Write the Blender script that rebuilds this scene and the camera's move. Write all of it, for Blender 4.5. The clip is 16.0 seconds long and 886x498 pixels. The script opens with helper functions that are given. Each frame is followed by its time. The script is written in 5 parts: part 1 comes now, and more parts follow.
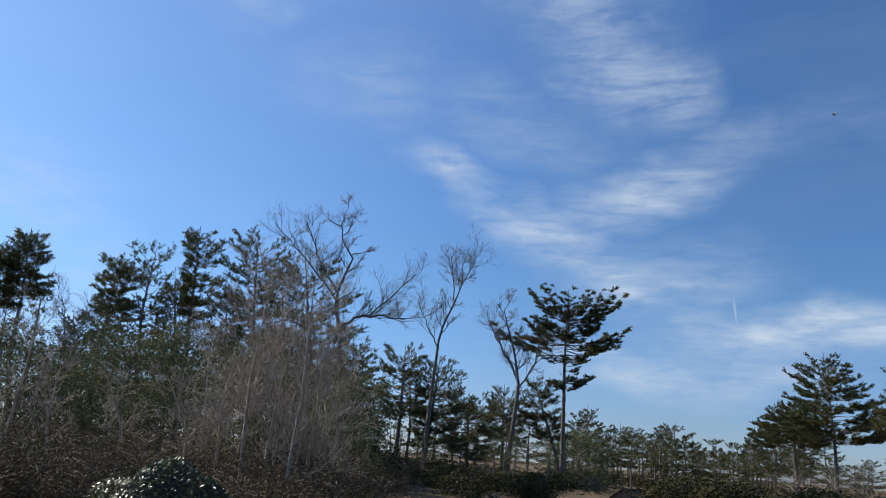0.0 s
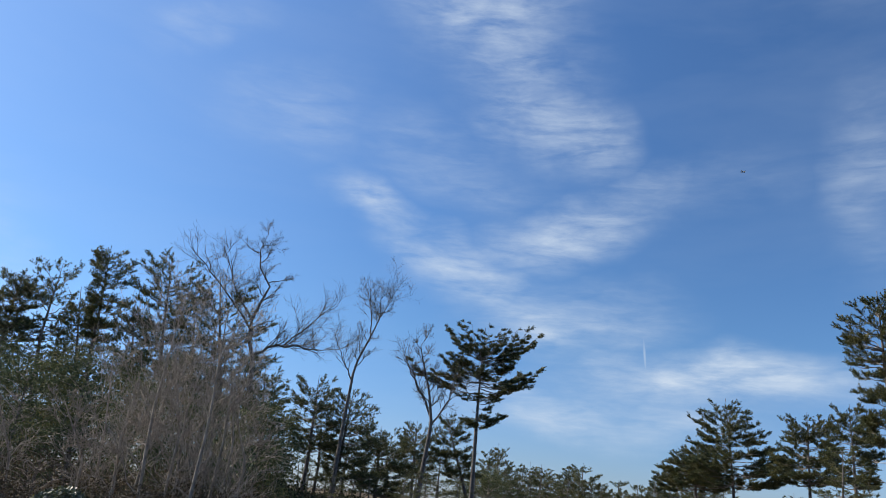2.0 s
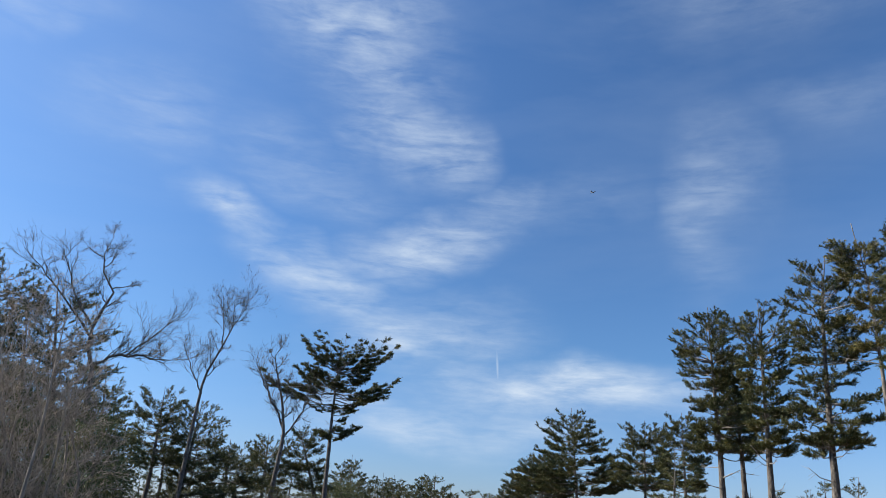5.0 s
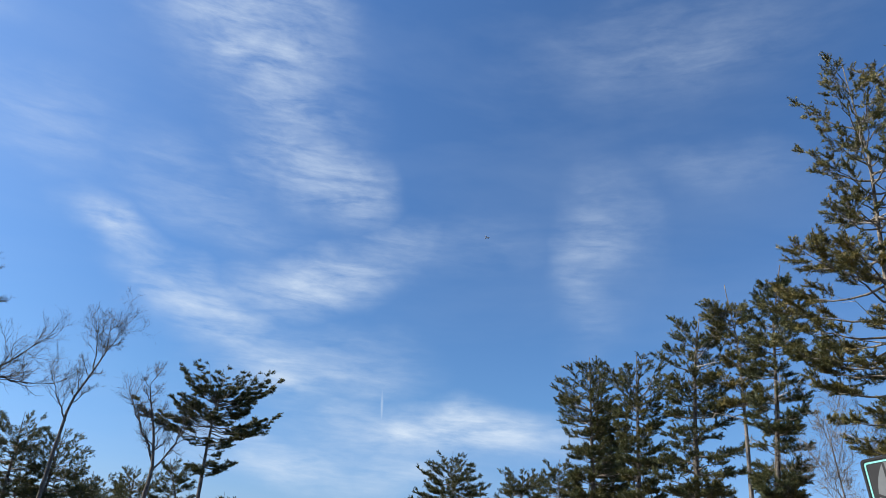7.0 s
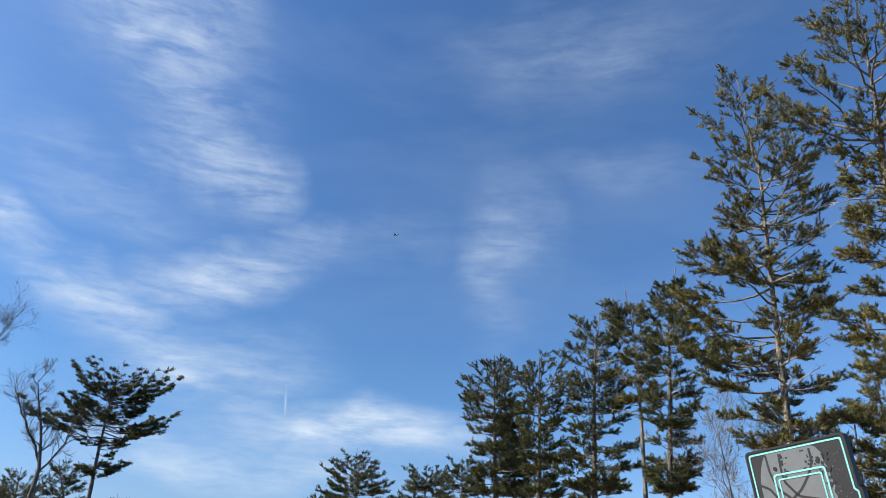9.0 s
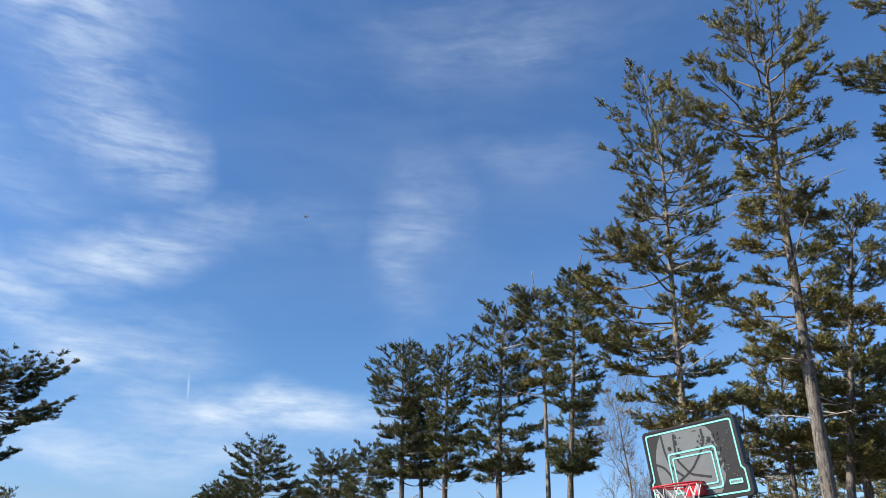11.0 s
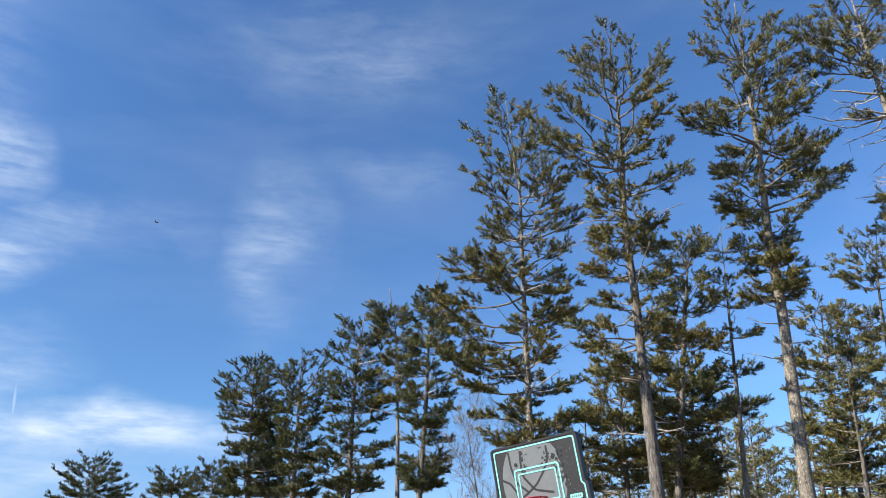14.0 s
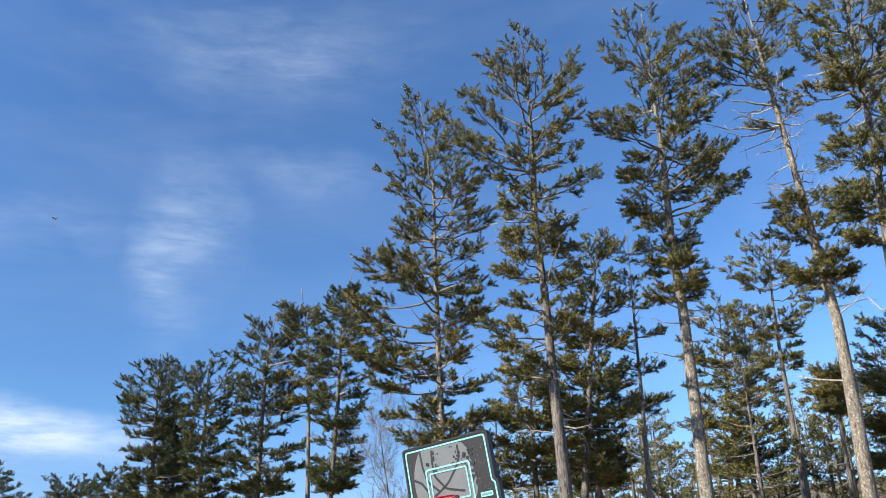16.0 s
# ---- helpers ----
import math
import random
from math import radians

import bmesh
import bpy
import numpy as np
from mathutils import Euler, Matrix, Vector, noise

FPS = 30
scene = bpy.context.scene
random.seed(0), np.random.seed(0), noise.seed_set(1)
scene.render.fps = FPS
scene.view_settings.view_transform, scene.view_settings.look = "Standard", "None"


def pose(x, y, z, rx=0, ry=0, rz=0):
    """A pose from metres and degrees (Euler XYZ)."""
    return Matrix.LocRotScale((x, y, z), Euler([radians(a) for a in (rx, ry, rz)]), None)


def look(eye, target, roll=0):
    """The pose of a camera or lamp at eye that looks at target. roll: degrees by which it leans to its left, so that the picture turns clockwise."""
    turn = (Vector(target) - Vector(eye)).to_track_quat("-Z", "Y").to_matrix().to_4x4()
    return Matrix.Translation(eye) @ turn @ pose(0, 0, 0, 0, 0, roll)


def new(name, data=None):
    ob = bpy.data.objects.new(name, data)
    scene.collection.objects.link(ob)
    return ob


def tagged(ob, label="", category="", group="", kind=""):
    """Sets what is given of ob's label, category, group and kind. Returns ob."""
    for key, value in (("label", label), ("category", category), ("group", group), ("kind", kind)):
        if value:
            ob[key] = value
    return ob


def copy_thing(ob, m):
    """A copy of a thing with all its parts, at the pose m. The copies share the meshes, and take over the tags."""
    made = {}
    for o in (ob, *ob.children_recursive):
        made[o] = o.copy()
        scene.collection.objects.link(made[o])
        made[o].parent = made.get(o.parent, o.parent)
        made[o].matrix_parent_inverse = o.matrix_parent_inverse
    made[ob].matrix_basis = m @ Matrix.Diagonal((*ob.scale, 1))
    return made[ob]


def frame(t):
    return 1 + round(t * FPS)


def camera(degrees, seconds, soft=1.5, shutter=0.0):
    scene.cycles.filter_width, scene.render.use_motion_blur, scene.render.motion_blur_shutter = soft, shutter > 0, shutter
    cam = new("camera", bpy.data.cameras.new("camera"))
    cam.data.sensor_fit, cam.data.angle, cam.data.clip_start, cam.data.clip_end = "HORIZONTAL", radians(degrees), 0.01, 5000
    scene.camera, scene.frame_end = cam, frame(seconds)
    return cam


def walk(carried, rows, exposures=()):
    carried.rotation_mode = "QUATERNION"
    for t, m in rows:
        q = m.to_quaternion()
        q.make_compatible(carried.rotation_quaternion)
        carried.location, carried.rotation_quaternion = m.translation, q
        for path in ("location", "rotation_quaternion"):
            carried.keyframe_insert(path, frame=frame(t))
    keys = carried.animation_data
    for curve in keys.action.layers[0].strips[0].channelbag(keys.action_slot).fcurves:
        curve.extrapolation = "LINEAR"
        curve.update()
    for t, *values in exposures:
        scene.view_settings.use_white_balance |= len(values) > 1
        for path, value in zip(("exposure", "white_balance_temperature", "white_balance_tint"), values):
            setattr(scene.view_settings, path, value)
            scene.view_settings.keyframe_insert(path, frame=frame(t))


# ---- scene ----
# ---- camera ----
cam = camera(58.7, 16.0, soft=0.7)
EYE = 1.6
ROWS = [
    (0.0, 14.82, -4.4, -1.16),
    (0.5, 15.61, -4.9, -2.85),
    (1.0, 16.41, -5.26, -4.41),
    (1.5, 17.22, -5.58, -6.01),
    (2.0, 17.87, -5.59, -7.55),
    (2.5, 18.34, -5.37, -9.1),
    (3.0, 18.61, -5.08, -10.61),
    (5.5, 20.06, -3.97, -19.93),
    (6.0, 20.94, -4.35, -22.21),
    (6.5, 21.99, -4.65, -24.37),
    (7.0, 22.91, -4.71, -26.38),
    (7.5, 23.47, -4.58, -28.23),
    (8.0, 23.6, -4.16, -29.79),
    (8.5, 23.44, -3.64, -31.45),
    (9.0, 23.16, -3.12, -32.96),
    (11.5, 22.25, -1.36, -41.11),
    (12.0, 22.39, -1.08, -42.94),
    (12.5, 22.64, -0.76, -44.77),
    (13.0, 22.93, -0.62, -46.4),
    (13.5, 23.3, -0.36, -48.16),
    (14.0, 23.54, 0.09, -49.69),
    (14.5, 23.62, 0.6, -51.15),
    (15.0, 23.57, 1.21, -52.61),
    (15.5, 23.48, 1.68, -54.02),
    (16.0, 23.44, 2.2, -55.64),
]
walk(cam, [(t, pose(0, 0, EYE, 90 + tilt, lean, turn)) for t, tilt, lean, turn in ROWS],
     exposures=[(0.0, 0.50), (1.5, 0.55), (3.0, 0.62), (5.5, 0.68), (9.0, 0.78), (12.0, 0.90), (16.0, 1.06)])

# ---- world and sun ----
SUN_AZ, SUN_EL = -62.0, 36.0          # degrees, clockwise from +y
world = bpy.data.worlds.new("sky")
scene.world = world
world.use_nodes = True


def build_sky():
    nt = world.node_tree
    nt.nodes.clear()
    N, L = nt.nodes.new, nt.links.new

    def math_node(op, a, b=None, c=None):
        n = N("ShaderNodeMath")
        n.operation = op
        for i, v in enumerate((a, b, c)):
            if v is None:
                continue
            if isinstance(v, (int, float)):
                n.inputs[i].default_value = v
            else:
                L(v, n.inputs[i])
        return n.outputs[0]

    sky = N("ShaderNodeTexSky")
    sky.sky_type = "NISHITA"
    sky.sun_disc = False
    sky.sun_elevation, sky.sun_rotation = radians(SUN_EL), radians(SUN_AZ)
    sky.air_density, sky.dust_density, sky.ozone_density = 1.0, 0.35, 1.6
    co = N("ShaderNodeTexCoord")
    sep = N("ShaderNodeSeparateXYZ")
    L(co.outputs["Generated"], sep.inputs[0])
    x, y, z = sep.outputs
    az = math_node("MULTIPLY", math_node("ARCTAN2", x, y), 180 / math.pi)
    el = math_node("MULTIPLY", math_node("ARCSINE", z), 180 / math.pi)
    comb = N("ShaderNodeCombineXYZ")
    L(az, comb.inputs[0])
    L(el, comb.inputs[1])
    flat = comb.outputs[0]

    a, e = radians(SUN_AZ), radians(SUN_EL)
    dot = N("ShaderNodeVectorMath")
    dot.operation = "DOT_PRODUCT"
    L(co.outputs["Generated"], dot.inputs[0])
    dot.inputs[1].default_value = (math.sin(a) * math.cos(e), math.cos(a) * math.cos(e), math.sin(e))
    sunward = dot.outputs["Value"]

    # uneven edges: the place is stirred a little before the patches are laid
    stir = N("ShaderNodeTexNoise")
    stir.inputs["Scale"].default_value, stir.inputs["Detail"].default_value = 0.13, 7.0
    L(flat, stir.inputs["Vector"])
    push = N("ShaderNodeVectorMath")
    push.operation = "MULTIPLY_ADD"
    L(stir.outputs["Color"], push.inputs[0])
    push.inputs[1].default_value = (8.0, 4.5, 0.0)
    shift = N("ShaderNodeVectorMath")
    shift.operation = "SUBTRACT"
    L(flat, shift.inputs[0])
    shift.inputs[1].default_value = (4.0, 2.25, 0.0)
    L(shift.outputs[0], push.inputs[2])
    stirred = push.outputs[0]

    def patch(a, e, turn, half_long, half_wide, strength):
        m = N("ShaderNodeMapping")
        m.vector_type = "TEXTURE"
        m.inputs["Location"].default_value = (a, e, 0)
        m.inputs["Rotation"].default_value = (0, 0, radians(turn))
        m.inputs["Scale"].default_value = (half_long, half_wide, 1)
        L(stirred, m.inputs["Vector"])
        ln = N("ShaderNodeVectorMath")
        ln.operation = "LENGTH"
        L(m.outputs[0], ln.inputs[0])
        r = N("ShaderNodeMapRange")
        r.interpolation_type = "SMOOTHSTEP"
        r.inputs["From Min"].default_value, r.inputs["From Max"].default_value = 1.05, 0.05
        r.inputs["To Min"].default_value, r.inputs["To Max"].default_value = 0.0, strength
        L(ln.outputs["Value"], r.inputs["Value"])
        return r.outputs[0]

    total = None
    for spec in PATCHES:
        p = patch(*spec)
        total = p if total is None else math_node("MAXIMUM", total, p)

    def wisps(turn, sx, sy, detail, lo, hi):
        m = N("ShaderNodeMapping")
        m.inputs["Rotation"].default_value = (0, 0, radians(turn))
        m.inputs["Scale"].default_value = (sx, sy, 1)
        L(flat, m.inputs["Vector"])
        n = N("ShaderNodeTexNoise")
        n.inputs["Scale"].default_value, n.inputs["Detail"].default_value = 1.0, detail
        n.inputs["Roughness"].default_value, n.inputs["Distortion"].default_value = 0.58, 0.35
        L(m.outputs[0], n.inputs["Vector"])
        r = N("ShaderNodeMapRange")
        r.inputs["From Min"].default_value, r.inputs["From Max"].default_value = lo, hi
        L(n.outputs["Fac"], r.inputs["Value"])
        return r.outputs[0]

    broad = wisps(-8, 0.09, 0.26, 6.0, 0.30, 0.68)
    fine = wisps(-9, 0.20, 0.80, 9.0, 0.32, 0.68)
    hair = wisps(-13, 0.55, 2.6, 5.0, 0.28, 0.74)
    streaks = math_node("ADD", math_node("MULTIPLY", fine, 0.72), math_node("MULTIPLY", hair, 0.22))
    tex = math_node("MULTIPLY", math_node("ADD", math_node("MULTIPLY", broad, 0.7), 0.3), math_node("ADD", streaks, 0.14))
    veil = math_node("MULTIPLY", wisps(-5, 0.03, 0.12, 5.0, 0.45, 0.85), 0.10)
    cover = math_node("MINIMUM", math_node("ADD", math_node("MULTIPLY", total, tex), veil), 1.0)
    # the air pales towards the sun
    glare = math_node("MULTIPLY", math_node("MAXIMUM", math_node("SUBTRACT", sunward, 0.5), 0.0), 0.30)
    cover = math_node("MAXIMUM", cover, math_node("ADD", glare, math_node("MULTIPLY", cover, 0.8)))
    # a short condensation trail
    trail = math_node("MULTIPLY", patch_straight(nt, flat, 21.0, 11.1, 95, 2.2, 0.15), 0.5)
    cover = math_node("MAXIMUM", cover, trail)
    mix = N("ShaderNodeMix")
    mix.data_type = "RGBA"
    L(cover, mix.inputs["Factor"])
    tint = N("ShaderNodeMix")
    tint.data_type, tint.blend_type = "RGBA", "MULTIPLY"
    tint.inputs["Factor"].default_value = 1.0
    L(sky.outputs[0], tint.inputs["A"])
    low = N("ShaderNodeMix")
    low.data_type = "RGBA"
    L(math_node("MINIMUM", math_node("MULTIPLY", math_node("MAXIMUM", z, 0.0), 5.0), 1.0), low.inputs["Factor"])
    low.inputs["A"].default_value, low.inputs["B"].default_value = SKY_TINT_LOW, SKY_TINT
    L(low.outputs["Result"], tint.inputs["B"])
    # clear air is deepest at right angles to the sun and paler towards it and away from it
    off = math_node("SUBTRACT", sunward, 0.22)
    bow = math_node("SQRT", math_node("MULTIPLY_ADD", off, off, 0.0225))
    deep = N("ShaderNodeVectorMath")
    deep.operation = "SCALE"
    L(tint.outputs["Result"], deep.inputs[0])
    L(math_node("MULTIPLY", math_node("MULTIPLY_ADD", bow, 0.48, 0.855), math_node("MULTIPLY_ADD", z, 0.26, 0.92)), deep.inputs["Scale"])
    L(deep.outputs[0], mix.inputs["A"])
    mix.inputs["B"].default_value = CLOUD
    bg = N("ShaderNodeBackground")
    bg.inputs["Strength"].default_value = SKY_STRENGTH
    L(mix.outputs["Result"], bg.inputs["Color"])
    out = N("ShaderNodeOutputWorld")
    L(bg.outputs[0], out.inputs[0])


def patch_straight(nt, vec, a, e, turn, half_long, half_wide):
    m = nt.nodes.new("ShaderNodeMapping")
    m.vector_type = "TEXTURE"
    m.inputs["Location"].default_value = (a, e, 0)
    m.inputs["Rotation"].default_value = (0, 0, radians(turn))
    m.inputs["Scale"].default_value = (half_long, half_wide, 1)
    nt.links.new(vec, m.inputs["Vector"])
    ln = nt.nodes.new("ShaderNodeVectorMath")
    ln.operation = "LENGTH"
    nt.links.new(m.outputs[0], ln.inputs[0])
    r = nt.nodes.new("ShaderNodeMapRange")
    r.inputs["From Min"].default_value, r.inputs["From Max"].default_value = 1.0, 0.0
    nt.links.new(ln.outputs["Value"], r.inputs["Value"])
    return r.outputs[0]


SKY_STRENGTH = 0.064
SKY_TINT_LOW = (0.74, 0.92, 1.46, 1.0)
SKY_TINT = (0.66, 1.0, 1.39, 1.0)
CLOUD = (6.5, 7.6, 9.0, 1.0)
# cirrus: azimuth, elevation, turn, half length, half width, strength (degrees)
PATCHES = [
    (6.0, 37.5, -40, 15, 10.0, 0.85), (9.5, 31.2, -45, 10, 7.5, 0.80), (14.5, 27.0, -25, 7, 4.4, 0.85), (0.5, 20.6, -28, 6, 2.8, 1.0),
    (7.0, 16.8, -16, 9, 3.6, 1.0), (14.5, 19.4, 12, 10, 3.2, 0.95), (20.5, 22.8, 18, 6, 2.6, 0.65), (15.5, 13.5, 0, 11, 3.8, 0.9),
    (25.5, 9.6, 2, 14, 2.9, 1.35), (14.0, 6.6, -4, 10, 2.4, 1.1), (22.5, 6.4, 4, 8, 1.8, 0.7), (36.3, 23.3, 86, 8.5, 4.8, 0.45),
    (42.5, 37.0, 3, 17, 5.0, 0.29), (-15.0, 30.5, 25, 6, 2.2, 0.50), (-6.5, 26.5, 10, 8, 4.2, 0.40), (45.0, 28.5, -4, 9, 2.4, 0.22),
]
PATCHES += [
    (-30.0, 14.5, 10, 10, 6.0, 0.50), (-24.0, 10.0, 60, 6, 3.5, 0.45), (85.0, 11.0, 25, 7, 2.2, 0.45),
    (6.0, 24.0, -15, 12, 4.0, 0.40), (24.0, 23.0, 5, 12, 3.0, 0.25),
]
build_sky()

sun = new("sun", bpy.data.lights.new("sun", "SUN"))
sun.data.energy, sun.data.angle, sun.data.color = 5.0, radians(0.53), (1.0, 0.92, 0.80)
a_, e_ = radians(SUN_AZ), radians(SUN_EL)
sun.matrix_world = look((0, 0, 60), (0 - math.sin(a_) * math.cos(e_), 0 - math.cos(a_) * math.cos(e_), 60 - math.sin(e_)))


# ---- materials ----
def material(name, rough=0.8, spec=0.3, metal=0.0):
    m = bpy.data.materials.new(name)
    m.use_nodes = True
    b = m.node_tree.nodes["Principled BSDF"]
    b.inputs["Roughness"].default_value = rough
    b.inputs["Specular IOR Level"].default_value = spec
    b.inputs["Metallic"].default_value = metal
    return m, m.node_tree, b


def ramp(nt, fac, stops):
    r = nt.nodes.new("ShaderNodeValToRGB")
    while len(r.color_ramp.elements) < len(stops):
        r.color_ramp.elements.new(0.5)
    for e, (p, c) in zip(r.color_ramp.elements, stops):
        e.position, e.color = p, (*c, 1)
    nt.links.new(fac, r.inputs[0])
    return r.outputs[0]


def noise_fac(nt, scale, detail=4.0, stretch=(1, 1, 1), rough=0.6):
    c = nt.nodes.new("ShaderNodeTexCoord")
    m = nt.nodes.new("ShaderNodeMapping")
    m.inputs["Scale"].default_value = stretch
    nt.links.new(c.outputs["Object"], m.inputs[0])
    n = nt.nodes.new("ShaderNodeTexNoise")
    n.inputs["Scale"].default_value, n.inputs["Detail"].default_value, n.inputs["Roughness"].default_value = scale, detail, rough
    nt.links.new(m.outputs[0], n.inputs["Vector"])
    return n.outputs["Fac"]


def mixed(nt, fac, a, b):
    m = nt.nodes.new("ShaderNodeMix")
    m.data_type = "RGBA"
    for v, s in ((fac, "Factor"), (a, "A"), (b, "B")):
        if isinstance(v, (int, float)):
            m.inputs[s].default_value = v
        elif isinstance(v, tuple):
            m.inputs[s].default_value = (*v, 1)
        else:
            nt.links.new(v, m.inputs[s])
    return m.outputs["Result"]


def bump(nt, b, height, strength, distance):
    n = nt.nodes.new("ShaderNodeBump")
    n.inputs["Strength"].default_value, n.inputs["Distance"].default_value = strength, distance
    nt.links.new(height, n.inputs["Height"])
    nt.links.new(n.outputs[0], b.inputs["Normal"])


def bark_material(name, dark, light, patches=0.0, patch_colour=(0.5, 0.5, 0.44)):
    m, nt, b = material(name, 0.9, 0.15)
    plates = noise_fac(nt, 7.0, 6.0, (2.2, 2.2, 0.45))
    col = ramp(nt, plates, [(0.32, dark), (0.68, light)])
    if patches:
        spots = ramp(nt, noise_fac(nt, 19.0, 7.0, (1.2, 1.2, 0.8), 0.75), [(0.60 - 0.12 * patches, (0, 0, 0)), (0.68 - 0.1 * patches, (1, 1, 1))])
        col = mixed(nt, spots, col, patch_colour)
    nt.links.new(col, b.inputs["Base Color"])
    bump(nt, b, plates, 0.9, 0.05)
    return m


def leaf_material(name, stops, rough=0.55, spec=0.35, through_=0.07):
    m, nt, b = material(name, rough, spec)
    g = nt.nodes.new("ShaderNodeNewGeometry")
    col = ramp(nt, g.outputs["Random Per Island"], stops)
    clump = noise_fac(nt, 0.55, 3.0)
    # dim and bright clumps: light and shade put into the leaf colour by noise
    tuft_shade = ramp(nt, noise_fac(nt, 2.6, 2.0), [(0.36, (0.6, 0.62, 0.64)), (0.66, (1.4, 1.38, 1.3))])
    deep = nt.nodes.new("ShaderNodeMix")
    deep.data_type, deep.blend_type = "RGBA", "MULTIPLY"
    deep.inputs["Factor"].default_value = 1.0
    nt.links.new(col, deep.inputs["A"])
    nt.links.new(tuft_shade, deep.inputs["B"])
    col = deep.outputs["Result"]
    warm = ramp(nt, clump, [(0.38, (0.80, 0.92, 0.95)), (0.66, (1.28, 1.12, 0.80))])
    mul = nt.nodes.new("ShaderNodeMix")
    mul.data_type, mul.blend_type = "RGBA", "MULTIPLY"
    mul.inputs["Factor"].default_value = 1.0
    nt.links.new(col, mul.inputs["A"])
    nt.links.new(warm, mul.inputs["B"])
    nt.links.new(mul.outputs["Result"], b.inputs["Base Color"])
    t = nt.nodes.new("ShaderNodeBsdfTranslucent")
    nt.links.new(mul.outputs["Result"], t.inputs["Color"])
    mx = nt.nodes.new("ShaderNodeMixShader")
    mx.inputs[0].default_value = through_
    nt.links.new(b.outputs[0], mx.inputs[1])
    nt.links.new(t.outputs[0], mx.inputs[2])
    nt.links.new(mx.outputs[0], nt.nodes["Material Output"].inputs[0])
    return m


def plain(name, colour, rough=0.5, spec=0.4, vary=0.12, scale=6.0, metal=0.0):
    m, nt, b = material(name, rough, spec, metal)
    lo = tuple(c * (1 - vary) for c in colour)
    hi = tuple(min(1, c * (1 + vary)) for c in colour)
    f = noise_fac(nt, scale, 5.0)
    nt.links.new(ramp(nt, f, [(0.3, lo), (0.7, hi)]), b.inputs["Base Color"])
    bump(nt, b, noise_fac(nt, scale * 8, 3.0), 0.08, 0.004)
    return m


BARK = bark_material("pine_bark", (0.036, 0.030, 0.026), (0.22, 0.195, 0.17), 0.3, (0.33, 0.32, 0.29))
BARK_PALE = bark_material("lichen_bark", (0.060, 0.050, 0.041), (0.25, 0.215, 0.17), 0.62, (0.46, 0.44, 0.38))
BARK_GREY = bark_material("grey_bark", (0.09, 0.08, 0.07), (0.26, 0.235, 0.21), 0.4, (0.36, 0.36, 0.32))
TWIG = bark_material("twig_bark", (0.14, 0.118, 0.092), (0.44, 0.38, 0.315))
LIMB = bark_material("limb_bark", (0.07, 0.06, 0.05), (0.33, 0.29, 0.25))
DEAD = bark_material("dead_limb_bark", (0.26, 0.23, 0.20), (0.50, 0.46, 0.41))
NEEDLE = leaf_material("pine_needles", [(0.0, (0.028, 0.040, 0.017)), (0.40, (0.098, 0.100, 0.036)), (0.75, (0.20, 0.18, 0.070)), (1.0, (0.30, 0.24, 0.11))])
# darker copy of pine_needles, the shade of backlit pines put into its colour
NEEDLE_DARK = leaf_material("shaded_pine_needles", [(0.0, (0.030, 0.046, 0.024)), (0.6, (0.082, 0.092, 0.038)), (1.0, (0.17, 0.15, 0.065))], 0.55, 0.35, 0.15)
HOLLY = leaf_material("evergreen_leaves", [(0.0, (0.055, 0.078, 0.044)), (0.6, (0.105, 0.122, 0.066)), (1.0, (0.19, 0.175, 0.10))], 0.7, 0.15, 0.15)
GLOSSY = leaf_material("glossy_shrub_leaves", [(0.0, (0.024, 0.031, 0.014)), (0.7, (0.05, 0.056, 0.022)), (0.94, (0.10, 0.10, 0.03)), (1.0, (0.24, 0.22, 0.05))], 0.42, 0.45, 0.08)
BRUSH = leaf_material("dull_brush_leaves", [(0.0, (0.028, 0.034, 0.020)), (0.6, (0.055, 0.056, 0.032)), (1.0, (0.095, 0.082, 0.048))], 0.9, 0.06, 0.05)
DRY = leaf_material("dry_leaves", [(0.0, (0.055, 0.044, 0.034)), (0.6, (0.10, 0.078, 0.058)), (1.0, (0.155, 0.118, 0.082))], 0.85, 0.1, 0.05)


# ---- mesh helpers ----
def mesh_object(name, verts, faces, mat, parent=None, label="", smooth=False, tris=None):
    me = bpy.data.meshes.new(name)
    if tris is not None:
        n = len(verts)
        me.vertices.add(n)
        me.vertices.foreach_set("co", np.asarray(verts, np.float32).ravel())
        k = len(tris)
        me.loops.add(k * 3)
        me.loops.foreach_set("vertex_index", np.asarray(tris, np.int32).ravel())
        me.polygons.add(k)
        me.polygons.foreach_set("loop_start", np.arange(0, k * 3, 3, dtype=np.int32))
        me.update(calc_edges=True)
    else:
        me.from_pydata([tuple(v) for v in verts], [], faces)
        me.update()
    if smooth:
        me.polygons.foreach_set("use_smooth", [True] * len(me.polygons))
    me.materials.append(mat)
    ob = new(name, me)
    if parent is not None:
        ob.parent = parent
    if label:
        ob["label"] = label
    return ob


def part(name, bm, mat, parent, label="", smooth=False):
    me = bpy.data.meshes.new(name)
    bm.to_mesh(me)
    bm.free()
    if smooth:
        me.polygons.foreach_set("use_smooth", [True] * len(me.polygons))
    me.materials.append(mat)
    ob = new(name, me)
    if parent is not None:
        ob.parent = parent
    if label:
        ob["label"] = label
    return ob


